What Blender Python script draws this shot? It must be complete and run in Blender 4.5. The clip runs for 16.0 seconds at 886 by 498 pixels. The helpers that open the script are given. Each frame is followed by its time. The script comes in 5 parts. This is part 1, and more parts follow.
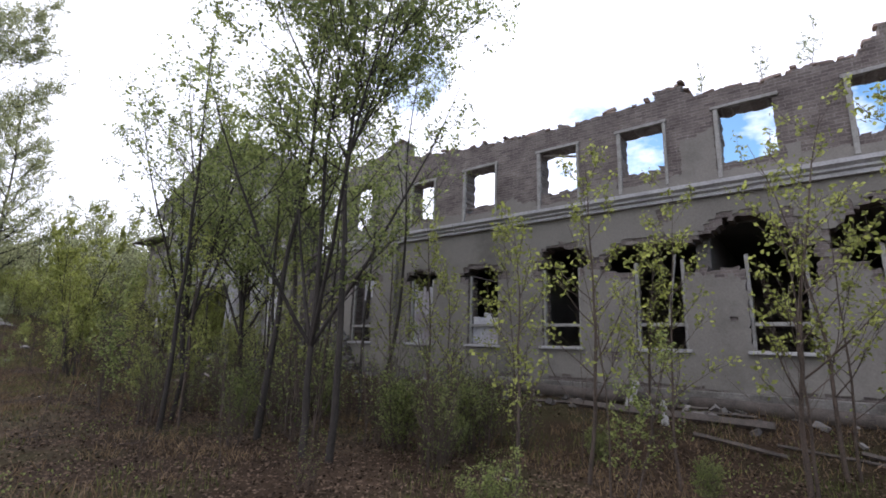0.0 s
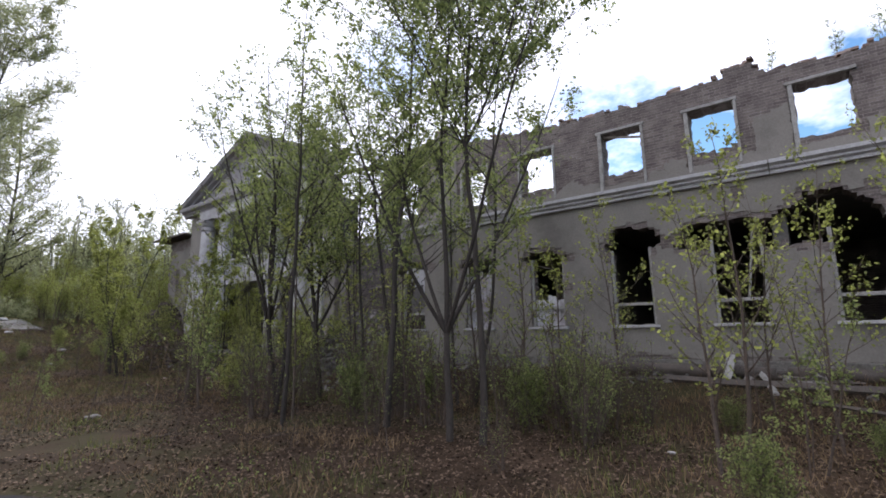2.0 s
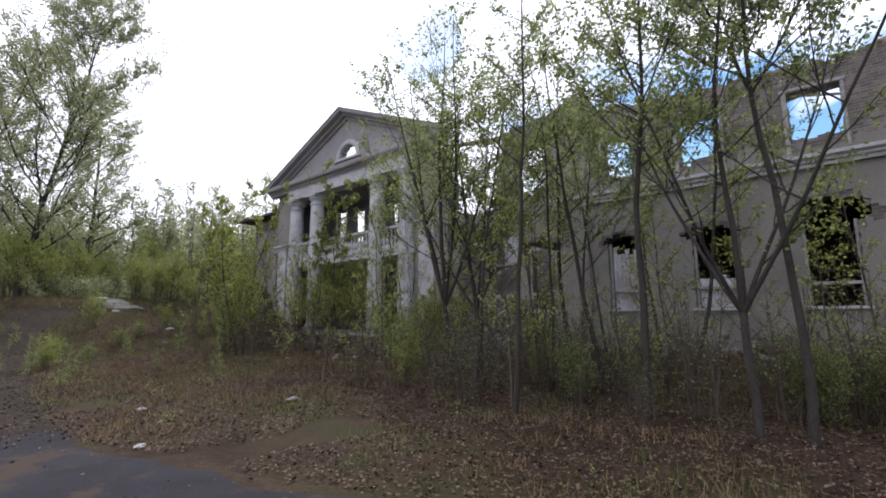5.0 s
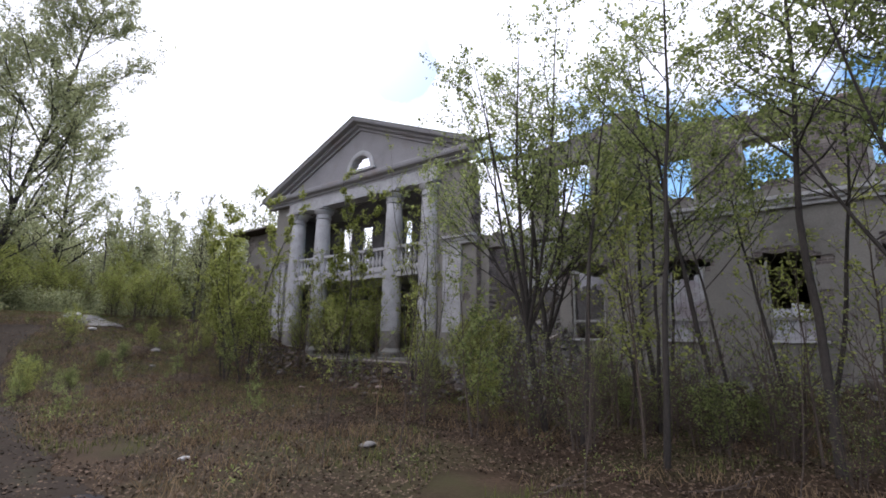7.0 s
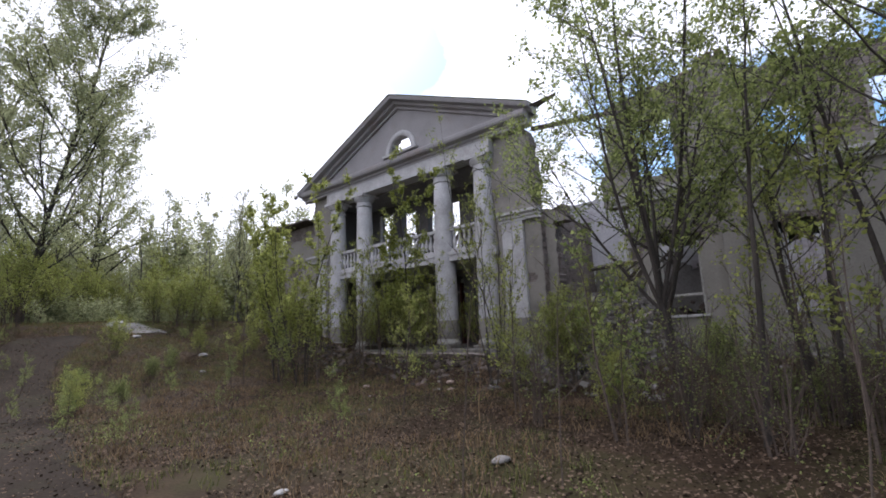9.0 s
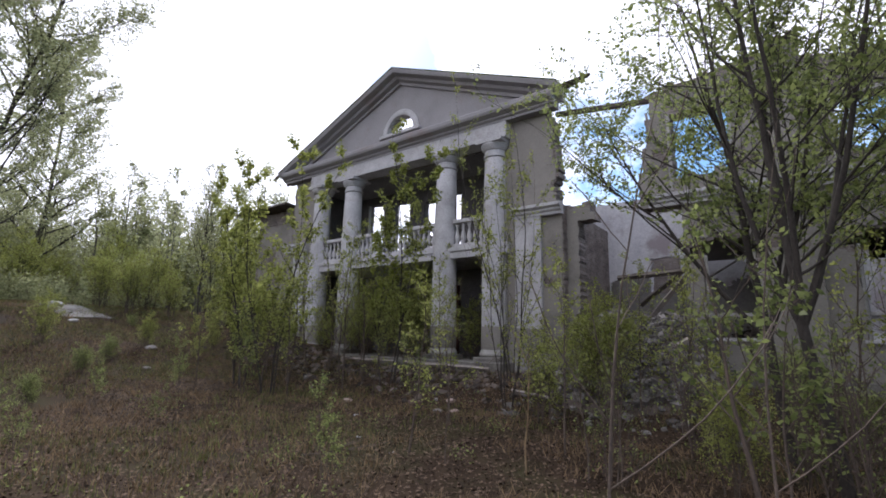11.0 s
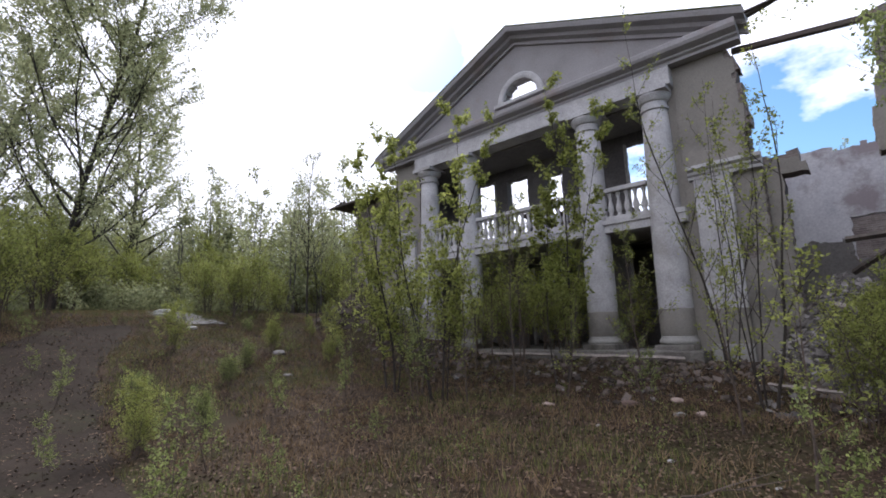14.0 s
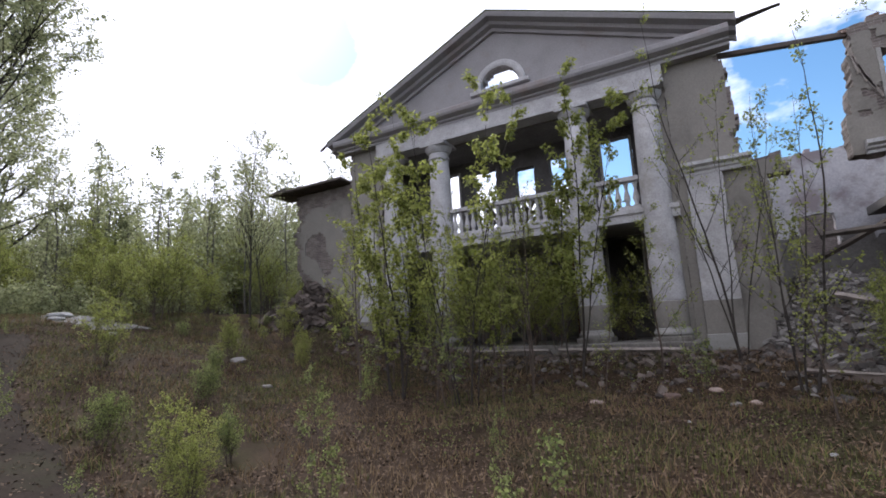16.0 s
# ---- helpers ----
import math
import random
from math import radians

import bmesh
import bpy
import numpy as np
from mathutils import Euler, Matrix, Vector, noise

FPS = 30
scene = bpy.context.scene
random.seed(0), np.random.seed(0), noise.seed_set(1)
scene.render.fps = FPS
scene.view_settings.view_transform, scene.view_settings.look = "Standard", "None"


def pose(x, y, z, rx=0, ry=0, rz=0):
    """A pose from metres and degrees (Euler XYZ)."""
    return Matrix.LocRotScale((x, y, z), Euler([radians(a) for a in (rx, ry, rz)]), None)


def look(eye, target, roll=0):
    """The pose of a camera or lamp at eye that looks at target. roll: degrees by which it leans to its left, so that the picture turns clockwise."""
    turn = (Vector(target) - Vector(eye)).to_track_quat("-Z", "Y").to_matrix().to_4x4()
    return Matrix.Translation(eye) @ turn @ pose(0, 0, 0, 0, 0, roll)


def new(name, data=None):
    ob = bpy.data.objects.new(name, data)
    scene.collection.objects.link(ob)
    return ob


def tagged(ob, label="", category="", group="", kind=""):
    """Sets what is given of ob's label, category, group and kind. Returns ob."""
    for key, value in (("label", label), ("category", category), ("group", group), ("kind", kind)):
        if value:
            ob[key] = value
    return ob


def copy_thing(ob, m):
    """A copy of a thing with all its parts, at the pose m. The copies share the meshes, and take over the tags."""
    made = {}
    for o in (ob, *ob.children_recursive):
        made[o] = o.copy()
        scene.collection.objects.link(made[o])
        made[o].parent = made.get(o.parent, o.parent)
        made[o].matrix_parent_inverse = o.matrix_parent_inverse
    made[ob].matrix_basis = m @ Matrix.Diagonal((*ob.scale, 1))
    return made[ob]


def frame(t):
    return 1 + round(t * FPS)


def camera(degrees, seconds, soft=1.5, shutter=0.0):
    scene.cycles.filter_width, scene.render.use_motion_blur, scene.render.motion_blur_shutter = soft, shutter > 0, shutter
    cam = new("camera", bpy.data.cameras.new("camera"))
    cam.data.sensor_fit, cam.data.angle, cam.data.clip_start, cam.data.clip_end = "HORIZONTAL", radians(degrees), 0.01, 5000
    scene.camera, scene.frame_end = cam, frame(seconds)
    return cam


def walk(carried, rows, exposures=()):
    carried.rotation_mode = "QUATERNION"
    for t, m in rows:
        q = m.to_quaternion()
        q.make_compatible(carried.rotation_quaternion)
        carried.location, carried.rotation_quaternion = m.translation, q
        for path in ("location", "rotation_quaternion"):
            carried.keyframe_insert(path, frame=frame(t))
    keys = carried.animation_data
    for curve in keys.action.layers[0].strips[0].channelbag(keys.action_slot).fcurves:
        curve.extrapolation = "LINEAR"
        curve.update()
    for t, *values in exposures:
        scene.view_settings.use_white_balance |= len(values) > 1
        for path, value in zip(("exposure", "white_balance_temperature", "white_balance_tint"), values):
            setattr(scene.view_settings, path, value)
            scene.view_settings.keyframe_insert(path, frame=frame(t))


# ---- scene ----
cam = camera(86.73, 16.0, soft=1.8)
# seconds, eye x y z, yaw, pitch, roll
PATH = [
    (0.0, 24.3, -11.6, 0.72, 38.15, 11.75, -1.73),
    (0.5, 23.97, -12.0, 0.7, 42.93, 12.74, 0.08),
    (1.0, 23.59, -12.38, 0.68, 41.41, 11.21, -0.98),
    (1.5, 23.14, -12.72, 0.67, 44.36, 9.85, 0.16),
    (2.0, 22.61, -12.98, 0.66, 37.51, 10.20, 0.69),
    (2.5, 22.05, -13.25, 0.66, 41.03, 8.68, 1.19),
    (3.0, 21.5, -13.49, 0.66, 42.73, 9.86, 1.60),
    (3.5, 20.95, -13.73, 0.66, 38.89, 10.23, 2.36),
    (4.0, 20.48, -14.03, 0.64, 40.28, 7.65, 1.53),
    (4.2, 20.27, -14.13, 0.64, 40.72, 8.14, -0.19),
    (6.5, 17.27, -14.77, 0.68, 42.56, 8.09, 1.96),
    (7.0, 16.65, -14.8, 0.68, 37.43, 11.06, -0.86),
    (7.5, 16.1, -14.79, 0.67, 41.12, 11.20, 0.16),
    (8.0, 15.59, -14.7, 0.67, 45.28, 11.46, 1.44),
    (8.5, 15.07, -14.54, 0.67, 40.92, 10.76, 0.37),
    (9.0, 14.59, -14.39, 0.66, 40.76, 9.90, 2.39),
    (9.2, 14.39, -14.3, 0.66, 42.43, 10.49, 1.05),
    (11.3, 12.01, -12.91, 0.66, 36.76, 10.62, -1.44),
    (11.5, 11.78, -12.83, 0.66, 39.33, 9.12, -1.04),
    (12.0, 11.15, -12.77, 0.67, 31.83, 8.77, -2.31),
    (12.5, 10.52, -12.85, 0.67, 32.44, 9.03, -1.14),
    (13.0, 9.9, -13.11, 0.67, 46.62, 9.73, -0.20),
    (13.5, 9.25, -13.4, 0.67, 45.56, 11.03, 2.87),
    (14.0, 8.54, -13.65, 0.68, 42.65, 9.72, 1.62),
    (14.5, 7.77, -13.84, 0.7, 38.84, 9.44, -0.89),
    (15.0, 7.01, -14.03, 0.72, 33.30, 10.08, 0.56),
    (15.5, 6.27, -14.26, 0.73, 38.64, 8.75, 3.11),
    (16.0, 5.48, -14.49, 0.76, 29.45, 9.09, 3.11),
]
walk(cam, [(t, pose(x, y, z, 90 + pitch, roll, yaw)) for t, x, y, z, yaw, pitch, roll in PATH])

# ---- light: bright broken cloud, the sun behind the building ----
HOLE = (-0.584, 0.610, 0.536)
SUN_AZ, SUN_EL = radians(-52), radians(42)          # from +y towards +x
world = bpy.data.worlds.new("sky")
scene.world = world
world.use_nodes = True
wn, wl = world.node_tree.nodes, world.node_tree.links
wn.clear()
w_out, w_bg = wn.new("ShaderNodeOutputWorld"), wn.new("ShaderNodeBackground")
w_sky = wn.new("ShaderNodeTexSky")
w_sky.sky_type, w_sky.sun_disc = "NISHITA", False
w_sky.sun_elevation, w_sky.sun_rotation = SUN_EL, SUN_AZ
w_sky.air_density, w_sky.dust_density = 1.0, 0.4
w_gain = wn.new("ShaderNodeMix")
w_gain.data_type, w_gain.blend_type = "RGBA", "MIX"
w_co = wn.new("ShaderNodeTexCoord")
w_map = wn.new("ShaderNodeMapping")
w_map.inputs["Scale"].default_value = (1.0, 1.0, 1.9)
w_map.inputs["Location"].default_value = (0.35, 0.1, 0.2)
w_noise = wn.new("ShaderNodeTexNoise")
w_noise.inputs["Scale"].default_value, w_noise.inputs["Detail"].default_value, w_noise.inputs["Roughness"].default_value = 2.6, 6.0, 0.62
w_ramp = wn.new("ShaderNodeMapRange")
w_ramp.inputs["From Min"].default_value, w_ramp.inputs["From Max"].default_value = 0.365, 0.495
wl.new(w_co.outputs["Generated"], w_map.inputs["Vector"])
wl.new(w_map.outputs["Vector"], w_noise.inputs["Vector"])
# the cloud is thick to the west and breaks up to the north-east
w_dot = wn.new("ShaderNodeVectorMath")
w_dot.operation = "DOT_PRODUCT"
w_dot.inputs[1].default_value = (-0.9, -0.5, 0.0)
w_add = wn.new("ShaderNodeMath")
w_add.operation = "MULTIPLY_ADD"
w_add.inputs[1].default_value = 0.27
wl.new(w_co.outputs["Generated"], w_dot.inputs[0])
wl.new(w_dot.outputs["Value"], w_add.inputs[0])
wl.new(w_noise.outputs["Fac"], w_add.inputs[2])
w_sep = wn.new("ShaderNodeSeparateXYZ")
wl.new(w_co.outputs["Generated"], w_sep.inputs[0])
w_up = wn.new("ShaderNodeMapRange")
w_up.inputs["From Min"].default_value, w_up.inputs["From Max"].default_value = 0.40, 0.58
w_up.inputs["To Max"].default_value = 0.2
wl.new(w_sep.outputs["Z"], w_up.inputs["Value"])
w_high = wn.new("ShaderNodeMath")
w_high.operation = "ADD"
wl.new(w_up.outputs["Result"], w_high.inputs[0])
wl.new(w_add.outputs[0], w_high.inputs[1])
# one small hole in the cloud over the portico
w_near = wn.new("ShaderNodeVectorMath")
w_near.operation = "DISTANCE"
w_near.inputs[1].default_value = HOLE
wl.new(w_co.outputs["Generated"], w_near.inputs[0])
w_hole = wn.new("ShaderNodeMapRange")
w_hole.inputs["From Min"].default_value, w_hole.inputs["From Max"].default_value = 0.0, 0.11
w_hole.inputs["To Min"].default_value, w_hole.inputs["To Max"].default_value = -0.8, 0.0
wl.new(w_near.outputs["Value"], w_hole.inputs["Value"])
w_sum = wn.new("ShaderNodeMath")
w_sum.operation = "ADD"
wl.new(w_high.outputs[0], w_sum.inputs[0])
wl.new(w_hole.outputs["Result"], w_sum.inputs[1])
wl.new(w_sum.outputs[0], w_ramp.inputs["Value"])
wl.new(w_ramp.outputs["Result"], w_gain.inputs["Factor"])
w_hue = wn.new("ShaderNodeHueSaturation")
w_hue.inputs["Saturation"].default_value, w_hue.inputs["Value"].default_value = 1.25, 1.7
wl.new(w_sky.outputs["Color"], w_hue.inputs["Color"])
wl.new(w_hue.outputs["Color"], w_gain.inputs["A"])
w_gain.inputs["B"].default_value = (14.6, 14.8, 17.4, 1.0)   # cloud
wl.new(w_gain.outputs["Result"], w_bg.inputs["Color"])
w_bg.inputs["Strength"].default_value = 0.10
wl.new(w_bg.outputs["Background"], w_out.inputs["Surface"])
sun = new("sun", bpy.data.lights.new("sun", "SUN"))
sun.data.energy, sun.data.angle, sun.data.color = 2.3, radians(14), (1.0, 0.97, 0.94)
sun.matrix_world = look((0, 0, 30), Vector((0, 0, 30)) - Vector((math.sin(SUN_AZ) * math.cos(SUN_EL), math.cos(SUN_AZ) * math.cos(SUN_EL), math.sin(SUN_EL))))
scene.view_settings.exposure = 0.2

# ---- materials ----
def material(name, dark, light, scale=3.0, rough=0.85, fine=40.0, bump=0.3, mid=None, per_piece=0.0, island=0.0, spec=0.3, translucent=0.0, stain=None, stain_scale=0.6, stain_cut=(0.52, 0.66), grain=(1, 1, 1)):
    """Two-scale procedural surface: broad tone noise, fine grain, optional stains."""
    m = bpy.data.materials.new(name)
    m.use_nodes = True
    n, l = m.node_tree.nodes, m.node_tree.links
    b = n["Principled BSDF"]
    b.inputs["Roughness"].default_value = rough
    b.inputs["Specular IOR Level"].default_value = spec
    co = n.new("ShaderNodeTexCoord")
    geo = n.new("ShaderNodeNewGeometry")
    mp = n.new("ShaderNodeMapping")
    mp.inputs["Scale"].default_value = grain
    l.new(geo.outputs["Position"], mp.inputs["Vector"])
    big, small = n.new("ShaderNodeTexNoise"), n.new("ShaderNodeTexNoise")
    big.inputs["Scale"].default_value, big.inputs["Detail"].default_value, big.inputs["Roughness"].default_value = scale, 5.0, 0.6
    small.inputs["Scale"].default_value, small.inputs["Detail"].default_value = fine, 3.0
    for t in (big, small):
        l.new(mp.outputs["Vector"], t.inputs["Vector"])
    mixn = n.new("ShaderNodeMath")
    mixn.operation = "MULTIPLY_ADD"
    mixn.inputs[1].default_value = 0.45
    l.new(small.outputs["Fac"], mixn.inputs[0])
    half = n.new("ShaderNodeMath")
    half.operation = "MULTIPLY"
    half.inputs[1].default_value = 0.55
    l.new(big.outputs["Fac"], half.inputs[0])
    l.new(half.outputs[0], mixn.inputs[2])
    tone = mixn.outputs[0]
    if per_piece or island:
        add = n.new("ShaderNodeMath")
        add.operation = "MULTIPLY_ADD"
        add.inputs[1].default_value = per_piece or island
        if island:
            l.new(geo.outputs["Random Per Island"], add.inputs[0])
        else:
            oi = n.new("ShaderNodeObjectInfo")
            l.new(oi.outputs["Random"], add.inputs[0])
        off = n.new("ShaderNodeMath")
        off.operation = "SUBTRACT"
        off.inputs[1].default_value = (per_piece or island) / 2
        l.new(tone, off.inputs[0])
        l.new(off.outputs[0], add.inputs[2])
        tone = add.outputs[0]
    ramp = n.new("ShaderNodeValToRGB")
    e = ramp.color_ramp.elements
    e[0].position, e[1].position = 0.32, 0.68
    e[0].color, e[1].color = (*dark, 1), (*light, 1)
    if mid:
        k = e.new(0.5)
        k.color = (*mid, 1)
    l.new(tone, ramp.inputs["Fac"])
    colour = ramp.outputs["Color"]
    if stain:
        st = n.new("ShaderNodeTexNoise")
        st.inputs["Scale"].default_value, st.inputs["Detail"].default_value, st.inputs["Roughness"].default_value = stain_scale, 7.0, 0.65
        l.new(geo.outputs["Position"], st.inputs["Vector"])
        rg = n.new("ShaderNodeMapRange")
        rg.inputs["From Min"].default_value, rg.inputs["From Max"].default_value = stain_cut
        rg.inputs["To Max"].default_value = 0.85
        l.new(st.outputs["Fac"], rg.inputs["Value"])
        mx = n.new("ShaderNodeMix")
        mx.data_type = "RGBA"
        l.new(rg.outputs["Result"], mx.inputs["Factor"])
        l.new(colour, mx.inputs["A"])
        mx.inputs["B"].default_value = (*stain, 1)
        colour = mx.outputs["Result"]
    l.new(colour, b.inputs["Base Color"])
    if bump:
        bp = n.new("ShaderNodeBump")
        bp.inputs["Strength"].default_value, bp.inputs["Distance"].default_value = bump, 0.02
        l.new(mixn.outputs[0], bp.inputs["Height"])
        l.new(bp.outputs["Normal"], b.inputs["Normal"])
    if translucent:
        tr = n.new("ShaderNodeBsdfTranslucent")
        l.new(colour, tr.inputs["Color"])
        ms = n.new("ShaderNodeMixShader")
        ms.inputs["Fac"].default_value = translucent
        l.new(b.outputs["BSDF"], ms.inputs[1])
        l.new(tr.outputs["BSDF"], ms.inputs[2])
        l.new(ms.outputs["Shader"], n["Material Output"].inputs["Surface"])
    return m


def brick_material(name):
    """Bare weathered brickwork in courses, for the faces of walls whose plaster is gone."""
    m = material(name, (0.075, 0.065, 0.06), (0.22, 0.20, 0.185), scale=2.2, fine=30, bump=0.0, mid=(0.14, 0.122, 0.115))
    n, l = m.node_tree.nodes, m.node_tree.links
    b = n["Principled BSDF"]
    geo = n.new("ShaderNodeNewGeometry")
    sep, com = n.new("ShaderNodeSeparateXYZ"), n.new("ShaderNodeCombineXYZ")
    l.new(geo.outputs["Position"], sep.inputs[0])
    add = n.new("ShaderNodeMath")
    add.operation = "ADD"
    l.new(sep.outputs["X"], add.inputs[0])
    l.new(sep.outputs["Y"], add.inputs[1])
    l.new(add.outputs[0], com.inputs["X"])
    l.new(sep.outputs["Z"], com.inputs["Y"])
    wob = n.new("ShaderNodeTexNoise")
    wob.inputs["Scale"].default_value = 5.0
    l.new(geo.outputs["Position"], wob.inputs["Vector"])
    sc = n.new("ShaderNodeVectorMath")
    sc.operation = "MULTIPLY_ADD"
    sc.inputs[1].default_value = (0.03, 0.03, 0.0)
    l.new(wob.outputs["Color"], sc.inputs[0])
    l.new(com.outputs[0], sc.inputs[2])
    bt = n.new("ShaderNodeTexBrick")
    bt.inputs["Scale"].default_value = 1.0
    bt.inputs["Brick Width"].default_value, bt.inputs["Row Height"].default_value, bt.inputs["Mortar Size"].default_value = 0.26, 0.078, 0.009
    bt.inputs["Mortar Smooth"].default_value = 0.3
    bt.inputs["Color1"].default_value, bt.inputs["Color2"].default_value, bt.inputs["Mortar"].default_value = (0.75, 0.7, 0.68, 1), (1.25, 1.2, 1.15, 1), (1.5, 1.5, 1.5, 1)
    l.new(sc.outputs[0], bt.inputs["Vector"])
    mul = n.new("ShaderNodeMix")
    mul.data_type, mul.blend_type = "RGBA", "MULTIPLY"
    mul.inputs["Factor"].default_value = 0.9
    old = b.inputs["Base Color"].links[0].from_socket
    l.new(old, mul.inputs["A"])
    l.new(bt.outputs["Color"], mul.inputs["B"])
    l.new(mul.outputs["Result"], b.inputs["Base Color"])
    bp = n.new("ShaderNodeBump")
    bp.invert = True
    bp.inputs["Strength"].default_value, bp.inputs["Distance"].default_value = 0.8, 0.02
    l.new(bt.outputs["Fac"], bp.inputs["Height"])
    l.new(bp.outputs["Normal"], b.inputs["Normal"])
    return m


MAT = {
    "plaster": material("grey_render", (0.165, 0.152, 0.134), (0.25, 0.233, 0.208), scale=0.7, fine=25, bump=0.25, stain=(0.105, 0.097, 0.086), stain_scale=0.5, stain_cut=(0.54, 0.72)),
    "white": material("worn_whitewash", (0.27, 0.262, 0.26), (0.50, 0.49, 0.495), scale=2.0, fine=22, bump=0.3, stain=(0.27, 0.255, 0.23), stain_scale=1.3, stain_cut=(0.55, 0.72)),
    "tympanum": material("tympanum_render", (0.21, 0.20, 0.203), (0.305, 0.292, 0.295), scale=1.0, fine=20, bump=0.2, stain=(0.22, 0.17, 0.155), stain_scale=0.7, stain_cut=(0.56, 0.75)),
    "brick": brick_material("bare_brick"),
    "brick_piece": material("loose_brick", (0.13, 0.09, 0.075), (0.36, 0.28, 0.24), scale=4, fine=40, bump=0.4, per_piece=0.5),
    "rubble": material("rubble", (0.065, 0.058, 0.054), (0.205, 0.19, 0.178), scale=3, fine=30, bump=0.5, island=0.5),
    "inner": material("faded_blue_plaster", (0.36, 0.36, 0.40), (0.62, 0.62, 0.63), scale=0.9, fine=18, bump=0.25, stain=(0.26, 0.22, 0.23), stain_scale=0.8, stain_cut=(0.48, 0.6)),
    # loggia walls: shade of the recess is put into this dark colour, with soot
    "loggia": material("shade_and_soot_plaster", (0.06, 0.056, 0.056), (0.135, 0.127, 0.124), scale=0.9, fine=18, bump=0.2, stain=(0.08, 0.075, 0.07), stain_scale=0.7),
    # rooms, slabs and soffit: indoor dimness is put into this darker colour
    "dark_inner": material("dim_interior_plaster", (0.10, 0.095, 0.09), (0.20, 0.19, 0.18), scale=0.9, fine=18),
    "concrete": material("old_concrete", (0.19, 0.183, 0.17), (0.35, 0.34, 0.32), scale=1.5, fine=30, bump=0.4),
    "wood": material("grey_timber", (0.13, 0.11, 0.095), (0.34, 0.30, 0.27), scale=5, fine=60, bump=0.4, grain=(1, 1, 0.4)),
    "dark_wood": material("dark_timber", (0.035, 0.03, 0.027), (0.12, 0.10, 0.085), scale=4, fine=50, bump=0.4),
    "white_wood": material("peeling_white_paint", (0.17, 0.16, 0.145), (0.40, 0.39, 0.37), scale=6, fine=40, bump=0.3),
    "metal": material("rusty_steel", (0.035, 0.03, 0.028), (0.11, 0.085, 0.07), scale=5, fine=60, rough=0.7, bump=0.2),
    "moss": material("mossy_roof_edge", (0.05, 0.07, 0.025), (0.20, 0.24, 0.08), scale=6, fine=40, bump=0.6),
    "soil": material("leaf_strewn_soil", (0.020, 0.013, 0.009), (0.070, 0.046, 0.031), scale=1.6, fine=22, bump=0.8, mid=(0.040, 0.027, 0.018), stain=(0.040, 0.037, 0.017), stain_scale=0.33, stain_cut=(0.48, 0.60), spec=0.05),
    "gravel": material("pale_gravel", (0.10, 0.095, 0.09), (0.24, 0.23, 0.22), scale=2, fine=40, bump=0.4),
    "asphalt": material("old_asphalt", (0.018, 0.0175, 0.021), (0.040, 0.0385, 0.044), scale=1.2, fine=60, bump=0.4, stain=(0.06, 0.045, 0.035), stain_scale=1.4, stain_cut=(0.52, 0.6), spec=0.05),
    "path": material("trodden_earth", (0.013, 0.0095, 0.0075), (0.044, 0.033, 0.026), scale=1.4, fine=30, bump=0.6, stain=(0.035, 0.033, 0.02), stain_scale=0.9, spec=0.05),
    "bark": material("grey_brown_bark", (0.017, 0.014, 0.012), (0.06, 0.05, 0.042), scale=6, fine=40, bump=0.6, grain=(1, 1, 0.35)),
    "twig": material("dark_twigs", (0.04, 0.03, 0.025), (0.12, 0.09, 0.07), scale=6, fine=40, bump=0.2),
    "birch": material("birch_bark", (0.10, 0.09, 0.08), (0.55, 0.53, 0.5), scale=3, fine=14, bump=0.2, grain=(1, 1, 2.5)),
    "leaf": material("spring_leaves", (0.115, 0.145, 0.047), (0.31, 0.355, 0.13), scale=1.2, fine=9, bump=0, island=0.45, rough=0.55, translucent=0.68),
    "leaf_yellow": material("young_yellow_green_leaves", (0.155, 0.175, 0.046), (0.385, 0.415, 0.125), scale=1.2, fine=9, bump=0, island=0.45, rough=0.55, translucent=0.68),
    # haze over far foliage is put into these paler, greyer leaf colours
    "leaf_far": material("haze_paled_leaves", (0.18, 0.195, 0.10), (0.44, 0.46, 0.26), scale=0.5, fine=5, bump=0, island=0.5, rough=0.6, translucent=0.6),
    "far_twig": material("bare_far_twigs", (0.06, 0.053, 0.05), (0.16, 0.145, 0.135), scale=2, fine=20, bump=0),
    "litter": material("dead_leaves", (0.022, 0.0145, 0.010), (0.155, 0.108, 0.077), scale=3, fine=20, bump=0, island=0.75, spec=0.1),
    "grass": material("spring_grass", (0.055, 0.066, 0.02), (0.18, 0.188, 0.062), scale=1.5, fine=9, bump=0, island=0.5, translucent=0.3),
    "straw": material("dry_grass", (0.08, 0.052, 0.028), (0.25, 0.175, 0.10), scale=1.5, fine=9, bump=0, island=0.5, translucent=0.2),
    "debris": material("earthy_debris", (0.035, 0.027, 0.022), (0.125, 0.10, 0.085), scale=4, fine=30, bump=0.6, island=0.5),
    "damp": material("damp_broken_plinth", (0.085, 0.078, 0.07), (0.235, 0.22, 0.20), scale=2.5, fine=25, bump=0.5, stain=(0.06, 0.055, 0.045), stain_scale=1.2, stain_cut=(0.5, 0.65)),
    "paper": material("pale_litter", (0.2, 0.195, 0.19), (0.46, 0.45, 0.44), scale=5, fine=30, bump=0.1),
    "door": material("dark_red_boards", (0.05, 0.018, 0.014), (0.13, 0.05, 0.035), scale=3, fine=40, bump=0.3),
}

